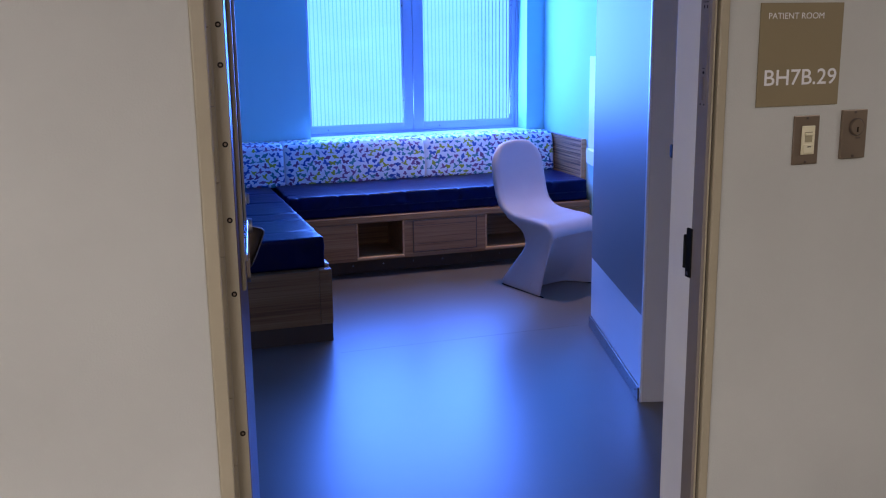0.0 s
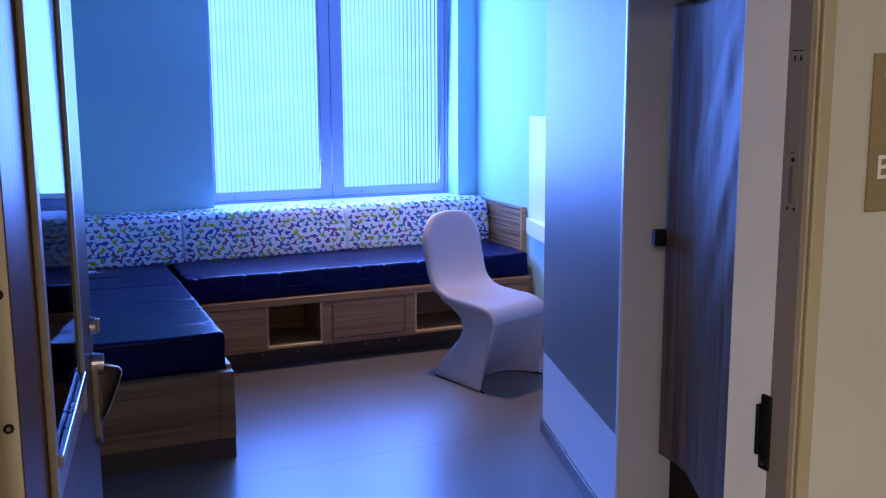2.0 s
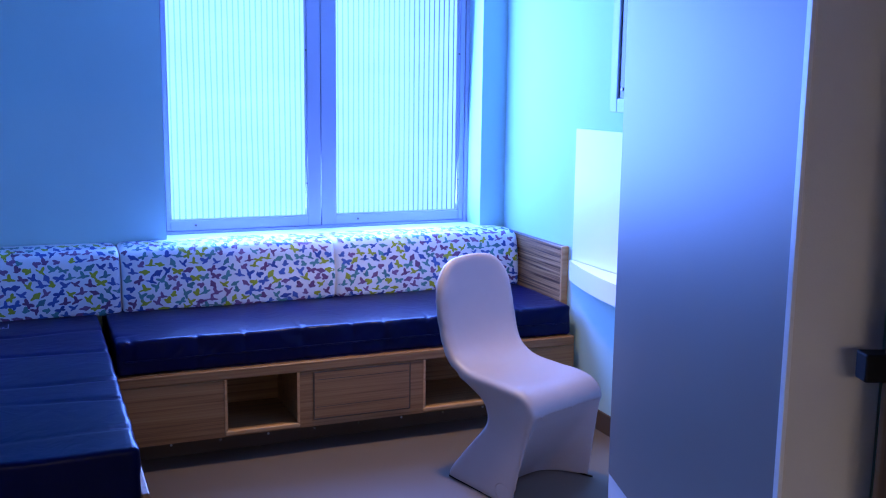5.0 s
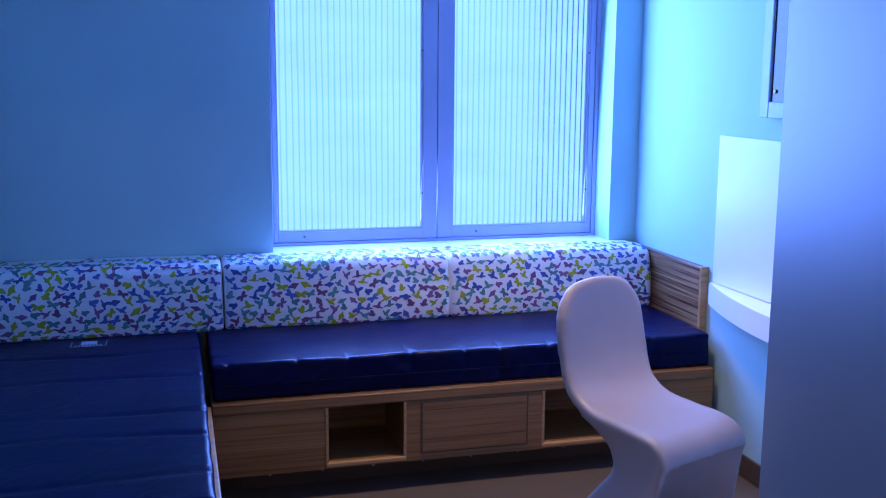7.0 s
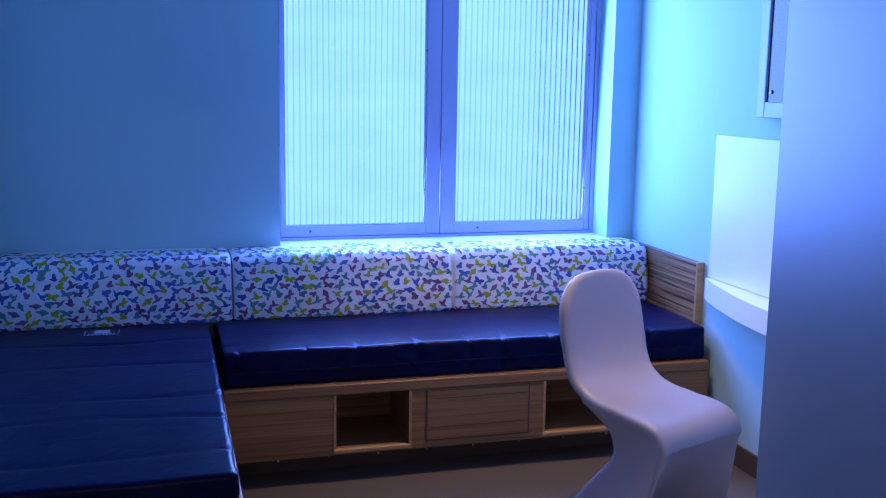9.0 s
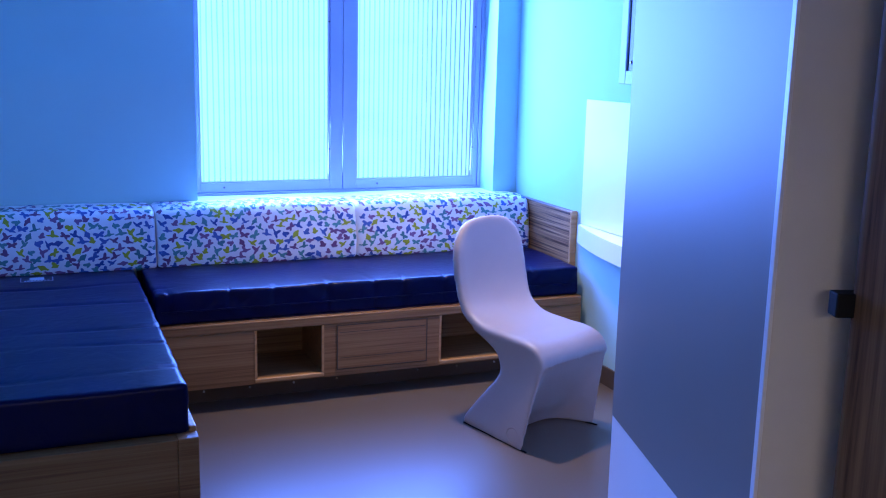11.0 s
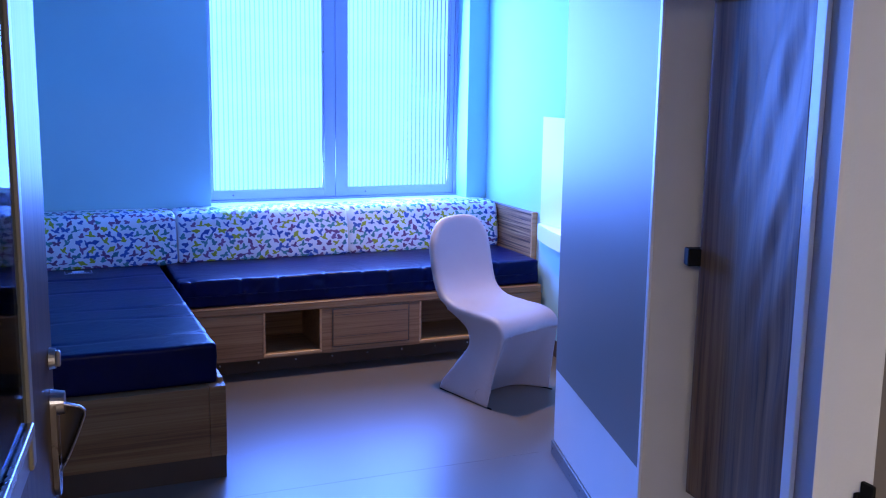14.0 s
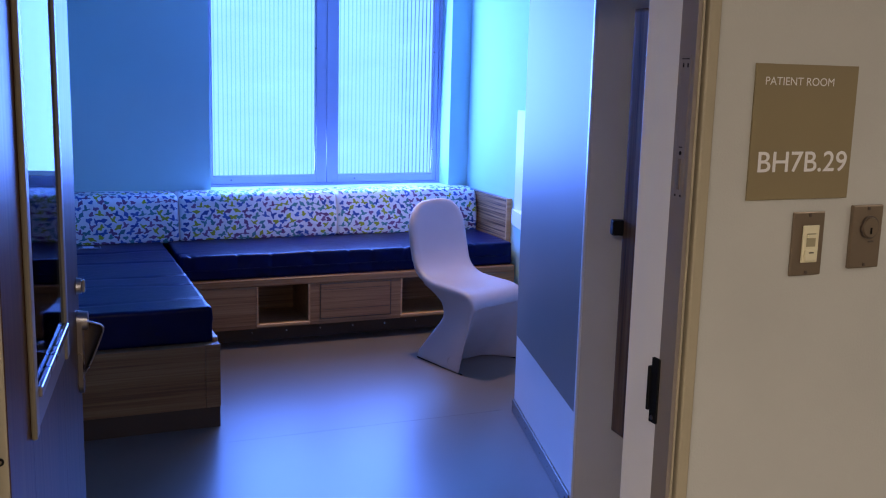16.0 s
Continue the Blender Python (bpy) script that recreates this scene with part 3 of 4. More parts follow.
def soft_door():
    m, length = line_frame(SOFT_A, SOFT_B)
    door = thing("soft_door", "padded bathroom door in wood-print vinyl with worn creases", "soft door")
    z0, z1 = 0.420, 1.918
    nx, nz = 60, 110

    def fold(k, q):
        # vertical creases, deeper towards the middle
        e = min(1, min(k, 1 - k) * 9) * min(1, min(q, 1 - q) * 12)
        high = min(1, max(0, (q - 0.25) / 0.35))
        a = noise.noise(Vector((k * 4.6 - q * 6.8, q * 0.9, 0.3))) * 0.019 * high
        a += noise.noise(Vector((k * 9 - q * 12.0, q * 1.6, 4.3))) * 0.003 * high
        a *= min(1, max(0, (k - 0.2) / 0.15))
        a += noise.noise(Vector((k * 2.2, q * 0.8, 8.3))) * 0.004 + noise.noise(Vector((k * 13 - q * 1.2, q * 0.9, 2.3))) * 0.0028
        # the free edge curls forward
        sag = 0.05 * (1 - (1 - k / 0.28) ** 1.5) if k < 0.28 else 0.05 * (1 - k) / 0.72
        return a * e - sag

    rows = []
    for j in range(nz + 1):
        q = j / nz
        row = []
        for i in range(nx + 1):
            k = i / nx
            edge = k * length
            round_off = -0.03 * max(0, 1 - edge / 0.03) ** 2
            row.append((k * length, -fold(k, q) - round_off, z0 + (z1 - z0) * q))
        rows.append(row)
    front, _ = sheet(rows)
    back = [[(x, y + 0.05, z) for x, y, z in r] for r in rows]
    b, _ = sheet(back)
    join(front, b)
    for pts in ((rows[0], back[0]), (rows[-1], back[-1]), ([r[0] for r in rows], [r[0] for r in back]), ([r[-1] for r in rows], [r[-1] for r in back])):
        s, _ = sheet([pts[0], pts[1]])
        join(front, s)
    bmesh.ops.remove_doubles(front, verts=front.verts, dist=0.0002)
    part("padded_leaf", moved(front, m), SOFT_PRINT, door, smooth=True)
    latch = box(-0.012, 0.032, -0.028, 0.03, 1.139, 1.192, 0.004)
    part("magnet_latch", moved(latch, m), BLACK, door, "black magnet latch")
    part("hinge_strip", moved(box(length + 0.0005, length + 0.016, 0.0, 0.045, z0, z1, 0.002), m), WALL_WHITE, door)


soft_door()


def bathroom_wall():
    m, length = line_frame(SOFT_B, (1.659, 2.03))
    w = box(0.018, length, 0.0, 0.1, 0, TOP)
    ob = tagged(part("wall_bathroom", moved(w, m), WALL_GREY), "pale bathroom wall beside the entry", "wall", kind="structure")
    part("casing", moved(box(0.02, 0.07, -0.012, -0.0005, 0, 2.3, 0.003), m), PANEL_WHITE, ob)


bathroom_wall()


# ---- built-in benches ----
def bench_back():
    """Long bench under the window: open cubbies, a fixed panel and a recessed kick."""
    bench = thing("bench", "wood laminate bench with open cubbies under the window", "bench")
    x0, x1, yf, yb = 1.066, 3.262, 6.425, 7.335
    zb, zt = 0.122, 0.428
    cub = [(1.518, 1.842), (2.452, 2.92)]
    cz0, cz1 = 0.146, 0.382
    xs = [x0] + [v for c in cub for v in c] + [x1]
    for a, b in zip(xs[0::2], xs[1::2]):
        part("front_panel", box(a, b, yf, yf + 0.022, cz0, cz1), OAK, bench)
    part("bottom_rail", box(x0, x1, yf, yf + 0.022, zb, cz0 - 0.0003), OAK, bench)
    part("top_rail", box(x0, x1, yf - 0.003, yf + 0.03, cz1 + 0.0005, zt, 0.006, 3), OAK, bench, "rounded wood edge")
    part("deck", box(x0, x1, yf + 0.031, yb, zt - 0.02, zt - 0.001), OAK, bench)
    for a, b in cub:
        c = box(a - 0.012, a, yf + 0.0225, yf + 0.4, cz0 - 0.012, cz1 + 0.012)
        box(b, b + 0.012, yf + 0.0225, yf + 0.4, cz0 - 0.012, cz1 + 0.012, bm=c)
        box(a, b, yf + 0.0225, yf + 0.4, cz0 - 0.012, cz0, bm=c)
        box(a, b, yf + 0.0225, yf + 0.4, cz1, cz1 + 0.012, bm=c)
        box(a - 0.012, b + 0.012, yf + 0.4, yf + 0.412, cz0 - 0.012, cz1 + 0.012, bm=c)
        part("cubby", c, OAK, bench, "open cubby with wood lining")
        e = box(a - 0.006, b + 0.006, yf - 0.006, yf + 0.018, cz0 - 0.018, cz0 + 0.001, 0.005, 3)
        part("cubby_lip", e, OAK_EDGE, bench)
        for xx in (a, b):
            part("cubby_edge", box(xx - 0.006, xx + 0.006, yf - 0.003, yf - 0.0002, cz0 + 0.002, cz1, 0.001), OAK_EDGE, bench)
    p = box(1.917, 2.375, yf - 0.004, yf - 0.0005, 0.158, 0.372, 0.001)
    panel = part("access_panel", p, OAK, bench, "fixed grooved wood panel")
    for z in (0.338, 0.21):
        part("groove", box(1.925, 2.367, yf - 0.0046, yf - 0.0041, z, z + 0.003), COVE, panel)
    trim = box(1.911, 1.9165, yf - 0.0042, yf - 0.0005, 0.152, 0.378)
    box(2.3755, 2.381, yf - 0.0042, yf - 0.0005, 0.152, 0.378, bm=trim)
    box(1.9165, 2.3755, yf - 0.0042, yf - 0.0005, 0.3725, 0.378, bm=trim)
    box(1.9165, 2.3755, yf - 0.0042, yf - 0.0005, 0.152, 0.1575, bm=trim)
    part("shadow_gap", trim, COVE, panel, "dark gap round the panel")
    kick = part("kick_board", box(x0, x1, 6.596, 6.614, 0.0, zb), COVE, bench, "dark taupe kick board")
    for i in range(9):
        x = 1.3 + 0.22 * i
        part("screw", rod((x, 6.596, 0.052), (x, 6.593, 0.052), 0.0055), STEEL, kick)
    part("side_body", box(x1 - 0.02, x1, yf + 0.0225, 6.594, zb, cz1), OAK, bench)
    # raised end board against the wall
    end = part("end_board", box(x1 + 0.0015, X_RIGHT - 0.001, 6.592, yb, 0.0, 0.856, 0.003), OAK_SIDE, bench, "raised striped wood end board")
    part("edge_band", box(x1, X_RIGHT - 0.0005, 6.572, 6.5915, 0.0, 0.86, 0.004), OAK_EDGE, end)


def bench_side():
    bench = thing("bench", "wood laminate bench along the side wall", "bench")
    x0, x1, y0, y1, zb, zt = X_LEFT + 0.002, 1.063, 5.13, 7.335, 0.1, 0.403
    part("end_panel", box(x0, x1 - 0.07, y0, y0 + 0.022, zb, zt, 0.002), OAK, bench)
    part("corner_post", box(x1 - 0.0695, x1, y0 - 0.002, y0 + 0.06, zb, zt + 0.004, 0.004), OAK, bench)
    part("side_panel", box(x1 - 0.022, x1 - 0.001, y0 + 0.0605, 6.423, zb, zt, 0.002), OAK_SIDE, bench)
    part("lip", box(x1 - 0.024, x1, y0 + 0.0605, 6.423, zt + 0.0005, zt + 0.022, 0.005, 3), OAK_EDGE, bench, "rounded light wood edge")
    part("deck", box(x0, x1 - 0.0225, y0 + 0.0225, y1, zt - 0.022, zt - 0.001), OAK, bench)
    k = box(x0, x1 - 0.003, y0 + 0.006, y0 + 0.03, 0, zb)
    box(x1 - 0.03, x1 - 0.003, y0 + 0.03, 6.594, 0, zb, bm=k)
    part("kick_board", k, COVE, bench, "dark taupe kick board")


bench_back()
bench_side()


def mattress(x0, x1, y0, y1, z0, z1, label, seed, pinch=1.0):
    """A vinyl pad with puckered edges; a grid wrapped over five sides."""
    pad = thing("mattress", label, "mattress", "bench mattresses")
    lx, ly, lz = x1 - x0, y1 - y0, z1 - z0
    nx, ny, nz = int(lx / 0.011), int(ly / 0.011), 16
    gx, gy, gz = ([-n0 / 2 + n0 * i / m for i in range(m + 1)] for n0, m in ((lx, nx), (ly, ny), (lz, nz)))
    one = bmesh.new()
    for rows in ([[(x, y, lz / 2) for x in gx] for y in gy], [[(x, y, -lz / 2) for x in (-lx / 2, lx / 2)] for y in (-ly / 2, ly / 2)],
                 [[(x, -ly / 2, z) for x in gx] for z in gz], [[(x, ly / 2, z) for x in gx] for z in gz],
                 [[(-lx / 2, y, z) for y in gy] for z in gz], [[(lx / 2, y, z) for y in gy] for z in gz]):
        join(one, sheet(rows)[0])
    bmesh.ops.remove_doubles(one, verts=one.verts, dist=0.0005)
    rng = random.Random(int(seed))
    pinch_x = [-lx / 2 + 0.1 + i * 0.23 + rng.uniform(-0.07, 0.07) for i in range(int(lx / 0.23))]
    pinch_y = [-ly / 2 + 0.2 + i * 0.33 + rng.uniform(-0.12, 0.12) for i in range(int(ly / 0.33))]
    half = Vector((lx / 2, ly / 2, lz / 2))
    r = 0.016
    for v in one.verts:
        p = v.co.copy()
        inner = Vector([max(-h + r, min(h - r, c)) for c, h in zip(p, half)])
        d = p - inner
        if d.length > r:
            d = d.normalized() * r
        p = inner + d
        w = p + Vector((seed, 0, 0))
        top = max(0.0, 1 - (half.z - p.z) / 0.05)
        fy, fx = half.y - abs(p.y), half.x - abs(p.x)
        low = noise.noise(Vector((w.x * 4, w.y * 4, 0.4))) * 0.004
        p.z += low * top
        # pinches that run in from the edges over the top
        for q in pinch_x:
            if abs(p.x - q) < 0.05 and fy < 0.16:
                lean = q + 0.12 * (fy if top else 0) * (1 if q > 0 else -1)
                k = math.exp(-((p.x - lean) / 0.011) ** 2) * math.exp(-fy / 0.055)
                p.z -= 0.010 * pinch * k * top
                if fy < 0.02:
                    p.y -= math.copysign(0.006 * pinch * k, p.y)
        for q in pinch_y:
            if abs(p.y - q) < 0.06:
                wander = q + 0.02 * math.sin(p.x * 5 + q * 9)
                k = math.exp(-((p.y - wander) / 0.018) ** 2)
                if lx < ly:
                    p.z -= (0.006 + 0.008 * math.exp(-fx / 0.08)) * k * top * (0.6 + 0.4 * math.sin(p.x * 7 + q * 3))
                elif fx < 0.12:
                    p.z -= 0.006 * k * top * math.exp(-fx / 0.05)
        # hanging wrinkles on the sides
        if fy < 0.02:
            p.y += math.copysign(1, p.y) * (noise.noise(Vector((w.x * 11 + p.z * 9, p.z * 9, 3.1))) * 0.009 * pinch + noise.noise(Vector((w.x * 26 - p.z * 22, p.z * 12, 7.1))) * 0.005 * pinch) * (1 - 0.5 * top)
        if fx < 0.02:
            p.x += math.copysign(1, p.x) * noise.noise(Vector((w.y * 11, p.z * 16, 6.1))) * 0.004
        v.co = p + Vector(((x0 + x1) / 2, (y0 + y1) / 2, (z0 + z1) / 2))
    part("cover", one, VINYL, pad, smooth=True)
    zs = (z0 + z1) / 2 - 0.012
    if pinch > 0.5:
        part("welt", box(x0 + 0.025, x1 - 0.025, y0 - 0.007, y0 + 0.006, zs - 0.003, zs + 0.003, 0.0025), VINYL, pad, "sewn welt along the front")
    return pad


long_pad = mattress(1.072, 3.255, 6.455, 7.28, 0.4285, 0.58, "navy vinyl mattress with puckered front seam under the window", 3.0)
side_pad = mattress(0.092, 1.038, 5.178, 7.28, 0.4035, 0.578, "navy vinyl mattress with soft creases along the side wall", 11.0, 0.2)
# printed mark on the side mattress
mark = box(0.556, 0.70, 6.945, 6.949, 0.5862, 0.5868)
box(0.556, 0.56, 6.949, 7.03, 0.5862, 0.5868, bm=mark)
box(0.696, 0.70, 6.949, 7.03, 0.5862, 0.5868, bm=mark)
for i in range(8):
    x = 0.572 + i * 0.0145
    box(x, x + 0.009, 6.957, 6.969, 0.5862, 0.5868, bm=mark)
box(0.596, 0.66, 6.976, 7.03, 0.5862, 0.5868, bm=mark)
part("printed_mark", moved(mark, Matrix.Translation((-0.044, -0.09, -0.0015))), LABEL, side_pad, "pale printed label with bars")


# ---- patterned cushions ----
def cushion_point(x0, x1, k, s, lift=0.0):
    """A point of the cushion's skin: k across, s from 0 at the front foot over the top to 1 at the back."""
    prof = [(0.0, 7.118, 0.572), (0.04, 7.104, 0.585), (0.3, 7.104, 0.69), (0.56, 7.122, 0.80), (0.66, 7.135, 0.842), (0.71, 7.15, 0.862), (0.77, 7.178, 0.872), (0.88, 7.25, 0.877), (1.0, 7.352, 0.870)]
    y, z = smooth_table(prof, s)
    y = 7.05 + (y - 7.118) * 1.2
    a, b = smooth_table(prof, min(1, s + 0.01)), smooth_table(prof, max(0, s - 0.01))
    n = Vector((0, -(a[1] - b[1]), a[0] - b[0])).normalized()
    edge = min(k, 1 - k) * (x1 - x0)
    puff = -0.014 * max(0, 1 - edge / 0.025) ** 2 + 0.004 * math.sin(math.pi * k) + noise.noise(Vector((k * 3 + x0 * 3, s * 3, 0.7))) * 0.004
    p = Vector((x0 + k * (x1 - x0), y, z)) + n * (puff + lift)
    return p


# outlines of the print: a core, then lobes (direction in degrees, reach, spread)
MOTIFS = {
    "open butterfly": (0.22, (25, 1.0, 33), (155, 1.0, 33), (-32, 0.8, 28), (-148, 0.8, 28)),
    "resting butterfly": (0.32, (55, 1.0, 34), (-8, 0.78, 26), (150, 0.5, 16)),
    "gliding bird": (0.33, (0, 0.85, 18), (182, 1.0, 15), (75, 1.0, 25)),
    "perched bird": (0.46, (20, 0.82, 20), (195, 1.05, 18), (-80, 0.66, 8)),
    "hovering bird": (0.34, (20, 1.0, 13), (214, 0.92, 19), (108, 1.0, 24)),
}


def motif(kind, count=40):
    core, *lobes = MOTIFS[kind]
    out = []
    for i in range(count):
        deg = 360 * i / count - 180
        r = core
        for at, reach, spread in lobes:
            d = (deg - at + 180) % 360 - 180
            r = max(r, core + (reach - core) * math.exp(-(d / spread) ** 2))
        out.append((r * math.cos(radians(deg)), r * math.sin(radians(deg))))
    return out


SHAPES = [motif(k) for k in MOTIFS]


def cushion(x0, x1, seed, label):
    cush = thing("back_cushion", label, "cushion", "cushions along the bench")
    rows = [[cushion_point(x0, x1, i / 60, j / 40) for i in range(61)] for j in range(41)]
    front, _ = sheet(rows)
    back = [[Vector((p.x, 7.336, p.z - 0.002)) for p in rows[0]], [Vector((p.x, 7.336, p.z)) for p in rows[-1]]]
    low, _ = sheet([rows[0], back[0], back[1], rows[-1]])
    join(front, low)
    for side in (0, -1):
        s, _ = sheet([[r[side] for r in rows], [Vector((r[side].x, 7.336, min(r[side].z, 0.868))) for r in rows]])
        join(front, s)
    bmesh.ops.remove_doubles(front, verts=front.verts, dist=0.0003)
    part("cover", front, FABRIC, cush, smooth=True)
    rng = random.Random(seed)
    ink = bmesh.new()
    length, height, step = x1 - x0, 0.49, 0.041
    for j in range(int(height / step) + 1):
        for i in range(int(length / 0.052) + 1):
            cx = (i + 0.5 + (0.5 if j % 2 else 0) + rng.uniform(-0.14, 0.14)) * 0.052
            cs = (j + 0.5 + rng.uniform(-0.14, 0.14)) * step
            if not (0.008 < cx < length - 0.008 and 0.008 < cs < height - 0.02):
                continue
            size, turn, flip = rng.uniform(0.026, 0.033), rng.uniform(-1.0, 1.0), rng.choice((-1, 1))
            ca, sa = math.cos(turn), math.sin(turn)

            def spot(a, b):
                kx = min(0.997, max(0.003, (cx + size * (a * flip * ca - b * sa)) / length))
                ks = min(0.99, max(0.004, (cs + size * (a * flip * sa + b * ca)) / height))
                return ink.verts.new(cushion_point(x0, x1, kx, ks, 0.002))

            hub = spot(0, 0)
            rim = [spot(a, b) for a, b in rng.choice(SHAPES)]
            for p, q in zip(rim, rim[1:] + rim[:1]):
                ink.faces.new((hub, p, q))
    me = bpy.data.meshes.new("print")
    ink.to_mesh(me)
    ink.free()
    me.materials.append(INK)
    o = new("print", me)
    o.parent = cush
    tagged(o, "scattered butterfly and bird print", kind="stuff")


cushion(0.095, 1.147, 5, "white vinyl back cushion printed with small butterflies, by the side wall")
cushion(1.155, 2.202, 6, "white vinyl back cushion printed with small butterflies, under the window")
cushion(2.209, 3.256, 7, "white vinyl back cushion with butterfly print, beside the end board")


# ---- moulded chair ----
def chair():
    m = Matrix(((0.926, -0.377, 0, 2.7165), (0.377, 0.926, 0, 5.619), (0, 0, 1, 0), (0, 0, 0, 1)))   # local x across, -y forward
    ob = thing("chair", "pale grey moulded one-piece chair with flared base", "chair")
    # sheet from the top of the back, over the seat, down the front: run, forward, height, half width
    prof = [(0.0, -0.515, 0.937, 0.03), (0.04, -0.514, 0.928, 0.11), (0.1, -0.510, 0.898, 0.168), (0.2, -0.502, 0.83, 0.217), (0.35, -0.485, 0.72, 0.232),
            (0.5, -0.455, 0.61, 0.230), (0.6, -0.405, 0.53, 0.226), (0.7, -0.31, 0.485, 0.223), (0.82, -0.16, 0.473, 0.222), (0.88, -0.085, 0.475, 0.227), (0.93, -0.02, 0.471, 0.228), (0.965, 0.026, 0.455, 0.228), (0.987, 0.054, 0.428, 0.228), (1.0, 0.066, 0.40, 0.228)]
    rows_f, rows_b = [], []
    n, w = 64, 28
    for j in range(n + 1):
        s = j / n
        v, z, half = smooth_table(prof, s)
        rf, rb = [], []
        for i in range(w + 1):
            k = -1 + 2 * i / w
            dish = 0.022 * (k * k) * min(1, s * 4) * (1 if s < 0.8 else max(0, (1 - s) / 0.2))
            lipr = -0.012 * max(0, abs(k) - 0.88) / 0.12
            # forward-facing normal of the sheet: local forward is -y
            base = Vector((k * half + 0.028 * max(0, min(1, (0.75 - s) / 0.3)), -v, z))
            out = Vector((0, -1, 0)) if s < 0.5 else (Vector((0, -1, 0)).lerp(Vector((0, 0, 1)), min(1, (s - 0.5) / 0.2)))
            out.normalize()
            rf.append(base + out * (dish + lipr))
            rb.append(base - out * 0.03)
        rows_f.append(rf)
        rows_b.append(rb)
    shell, _ = sheet(rows_f)
    b, _ = sheet(rows_b)
    join(shell, b)
    for a, c in ((rows_f[0], rows_b[0]), (rows_f[-1], rows_b[-1]), ([r[0] for r in rows_f], [r[0] for r in rows_b]), ([r[-1] for r in rows_f], [r[-1] for r in rows_b])):
        s, _ = sheet([a, c])
        join(shell, s)
    bmesh.ops.remove_doubles(shell, verts=shell.verts, dist=0.0004)
    # base: height, rear edge, front edge, recess of the front, half width front, half width rear
    base = [(0.0, -0.43, 0.0, -0.20, 0.257, 0.195), (0.03, -0.425, 0.003, -0.185, 0.255, 0.195), (0.1, -0.375, 0.014, -0.13, 0.25, 0.192), (0.2, -0.29, 0.03, -0.065, 0.243, 0.195),
            (0.3, -0.212, 0.048, -0.005, 0.236, 0.2), (0.38, -0.225, 0.06, 0.04, 0.231, 0.205), (0.42, -0.285, 0.052, 0.047, 0.228, 0.208), (0.445, -0.335, 0.02, 0.02, 0.226, 0.209), (0.462, -0.38, -0.03, -0.03, 0.225, 0.21)]
    rows = []
    for j in range(41):
        z = 0.462 * j / 40
        r, f, c, hf, hr = smooth_table(base, z)
        ring = []
        for q in range(9):
            k = q / 8
            ring.append(Vector((-(hr + (hf - hr) * k), -(r + (f - 0.02 - r) * k), z)))
        ring.append(Vector((-hf + 0.004, -(f - 0.004), z)))
        for q in range(1, 20):
            k = q / 20
            e = abs(2 * k - 1)
            depth = c + (f - c) * e ** 5
            ring.append(Vector((-hf + 0.012 + (2 * hf - 0.024) * k, -depth, z)))
        ring.append(Vector((hf - 0.004, -(f - 0.004), z)))
        for q in range(9):
            k = 1 - q / 8
            ring.append(Vector(((hr + (hf - hr) * k), -(r + (f - 0.02 - r) * k), z)))
        rows.append(ring)
    outer, grid = sheet(rows, closed=True)
    outer.faces.new(grid[0])
    outer.faces.new(grid[-1])
    bmesh.ops.recalc_face_normals(outer, faces=outer.faces)
    bmesh.ops.recalc_face_normals(shell, faces=shell.faces)
    join(shell, outer)
    me = bpy.data.meshes.new("body")
    moved(shell, m).to_mesh(me)
    shell.free()
    me.materials.append(CHAIR_PLASTIC)
    body = new("body", me)
    body.parent = ob
    fuse = body.modifiers.new("fuse", "REMESH")
    fuse.mode, fuse.voxel_size, fuse.use_smooth_shade = "VOXEL", 0.0065, True
    soften = body.modifiers.new("soften", "SMOOTH")
    soften.factor, soften.iterations = 0.5, 36
    for a, b in (((-0.25, -0.008), (-0.192, 0.422)), ((0.25, -0.008), (0.192, 0.422))):
        part("floor_glide", moved(rod((a[0], a[1], 0.004), (b[0], b[1], 0.004), 0.004), m), BLACK, ob, "thin dark floor glide")
    # moulded ring on the flank
    ringm = bmesh.new()
    pts = [[(-0.247 - 0.002 * (q % 2), -(-0.075 + (0.032 + 0.004 * q) * math.cos(a)), 0.055 + (0.032 + 0.004 * q) * math.sin(a)) for q in (0, 1)] for a in (2 * math.pi * i / 40 for i in range(41))]
    join(ringm, sheet(pts)[0])
    part("moulded_mark", moved(ringm, m), CHAIR_PLASTIC, ob)


chair()


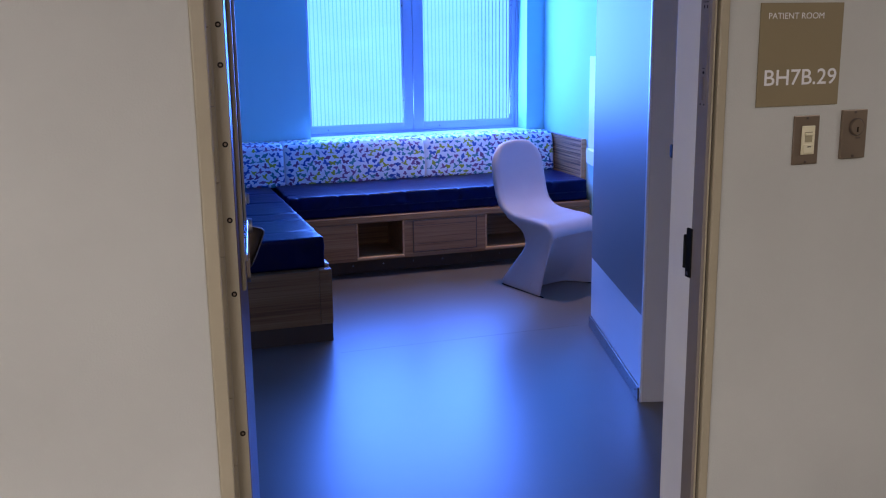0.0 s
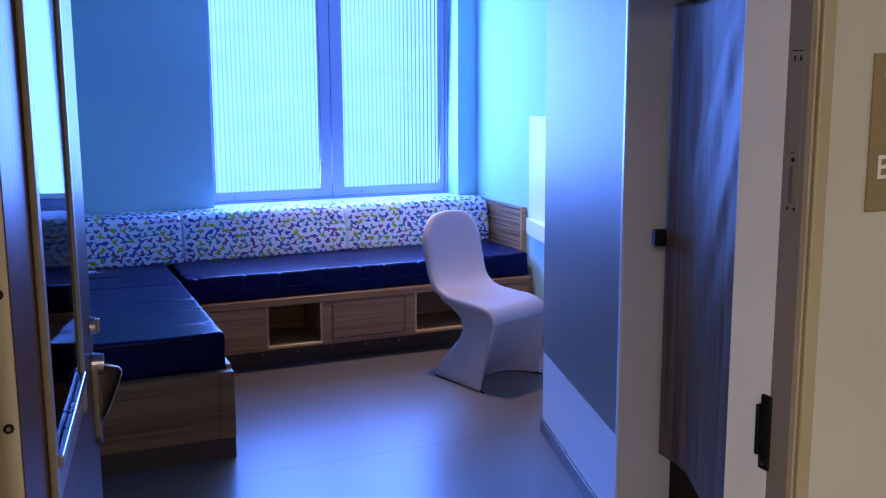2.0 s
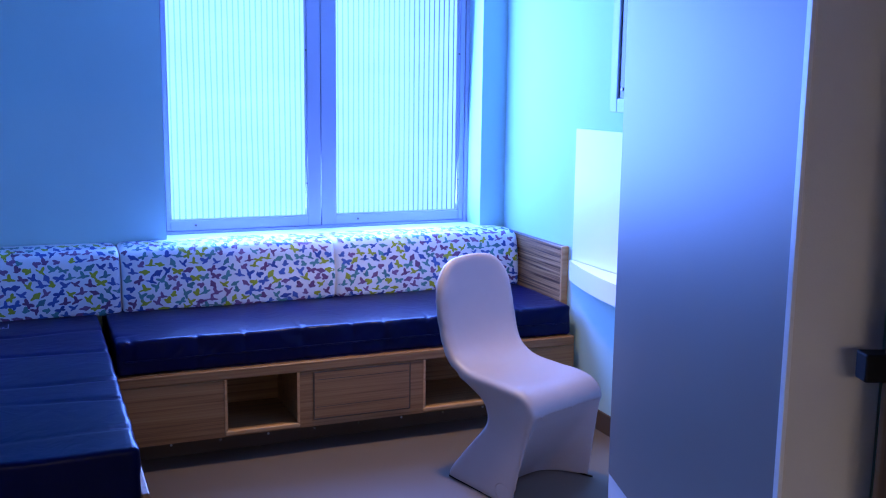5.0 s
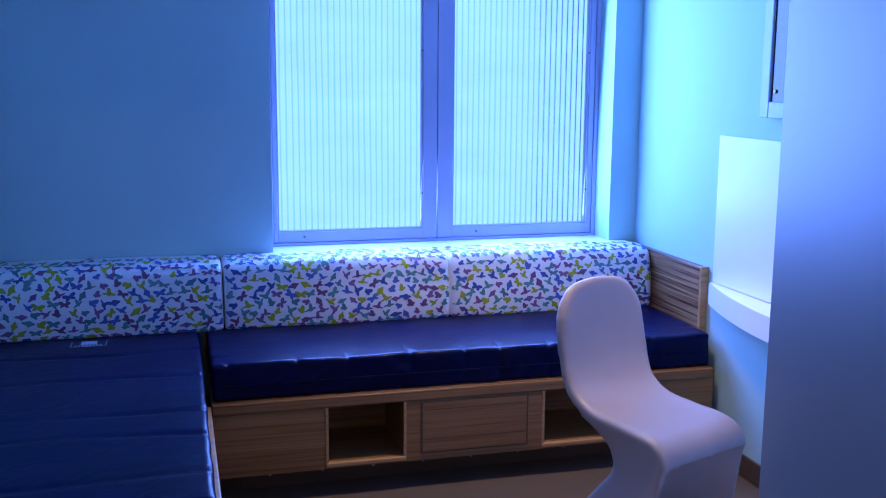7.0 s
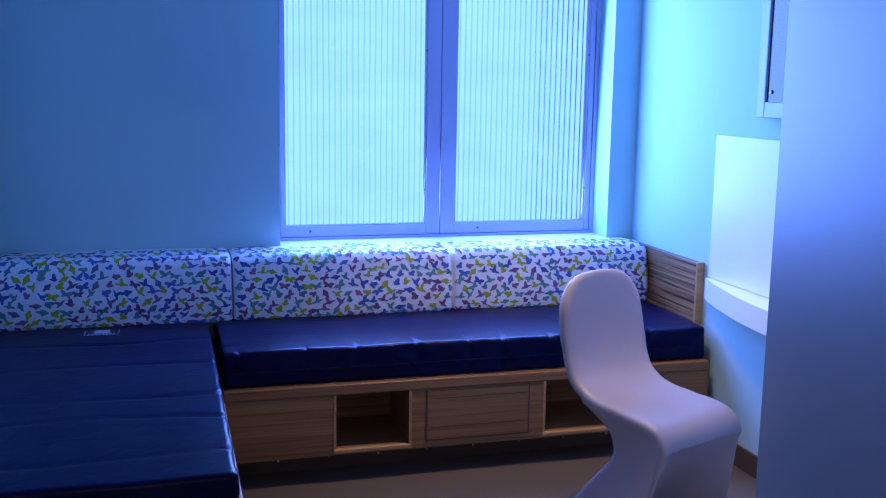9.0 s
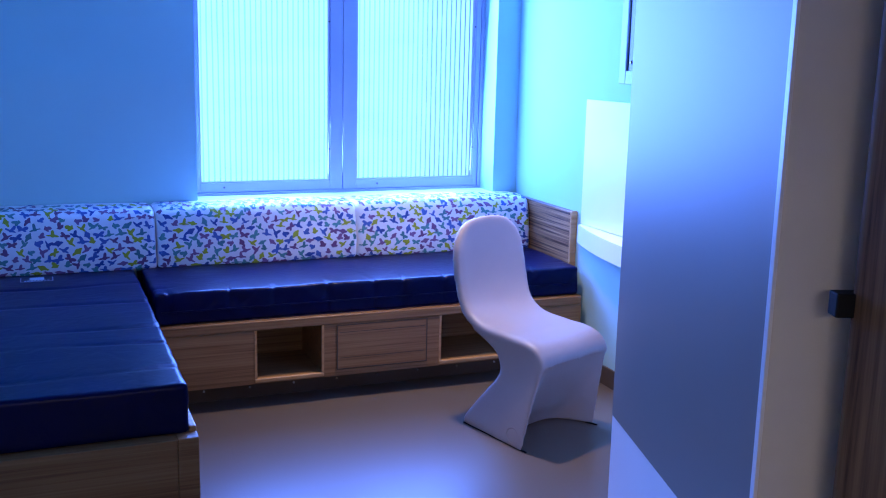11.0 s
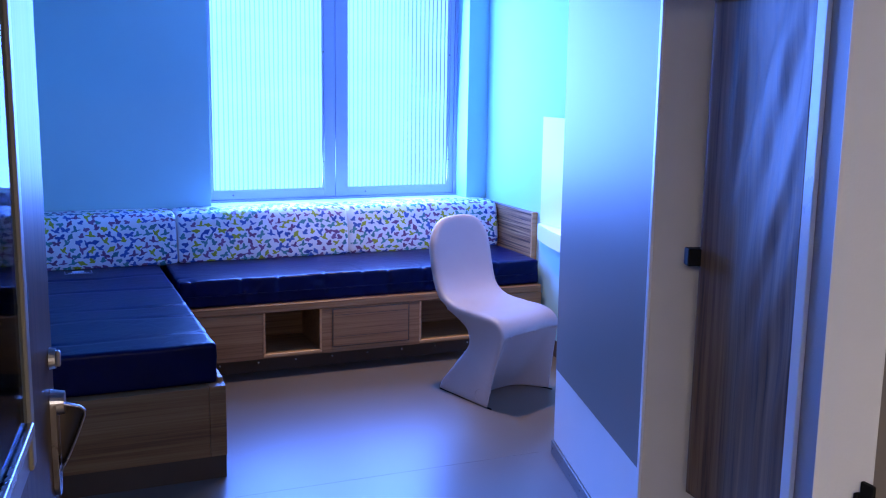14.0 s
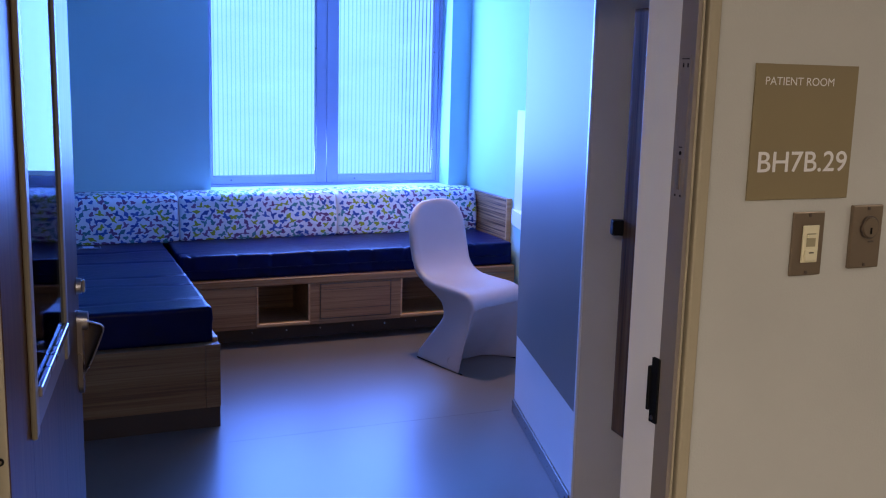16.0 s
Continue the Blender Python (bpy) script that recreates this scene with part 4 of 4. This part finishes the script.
# ---- desk, back panel and screen on the wall ----
def desk():
    d = thing("wall_desk", "white wall-hung desk with a curved front edge", "desk")
    outline = [(X_RIGHT - 0.001, 6.515)]
    for i in range(33):
        k = i / 32
        outline.append((X_RIGHT - 0.03 - 0.13 * (1 - (1 - 2 * k) ** 2), 6.515 - 1.6 * k))
    outline.append((X_RIGHT - 0.001, 4.915))
    bm = bmesh.new()
    lo = [bm.verts.new((x, y, 0.70)) for x, y in outline]
    hi = [bm.verts.new((x, y, 0.80)) for x, y in outline]
    bm.faces.new(lo)
    bm.faces.new(hi)
    for i in range(len(lo)):
        j = (i + 1) % len(lo)
        bm.faces.new((lo[i], lo[j], hi[j], hi[i]))
    bmesh.ops.bevel(bm, geom=[e for e in bm.edges if abs(e.verts[0].co.z - e.verts[1].co.z) < 1e-6], offset=0.004, segments=2, affect="EDGES")
    part("desktop", bm, DESK_WHITE, d)
    part("back_panel", box(X_RIGHT - 0.015, X_RIGHT - 0.001, 5.0, 6.515, 0.802, 1.46, 0.003), DESK_WHITE, d, "white upright panel above the desk")


def screen():
    s = thing("wall_screen", "dark screen in a pale protective wall box", "screen")
    f = box(X_RIGHT - 0.05, X_RIGHT - 0.001, 6.105, 6.162, 1.55, 2.3, 0.004)
    box(X_RIGHT - 0.05, X_RIGHT - 0.001, 5.25, 5.31, 1.55, 2.3, 0.004, bm=f)
    box(X_RIGHT - 0.05, X_RIGHT - 0.001, 5.31, 6.105, 1.55, 1.614, 0.004, bm=f)
    box(X_RIGHT - 0.05, X_RIGHT - 0.001, 5.31, 6.105, 2.24, 2.3, 0.004, bm=f)
    part("housing", f, surface("pale grey-blue housing", (0.46, 0.56, 0.58), 0.4, vary=0.04), s)
    part("display", box(X_RIGHT - 0.04, X_RIGHT - 0.02, 5.311, 6.104, 1.615, 2.239), SCREEN, s)
    part("lock", rod((X_RIGHT - 0.04, 6.075, 1.655), (X_RIGHT - 0.046, 6.075, 1.655), 0.008), STEEL_DARK, s)


desk()
screen()
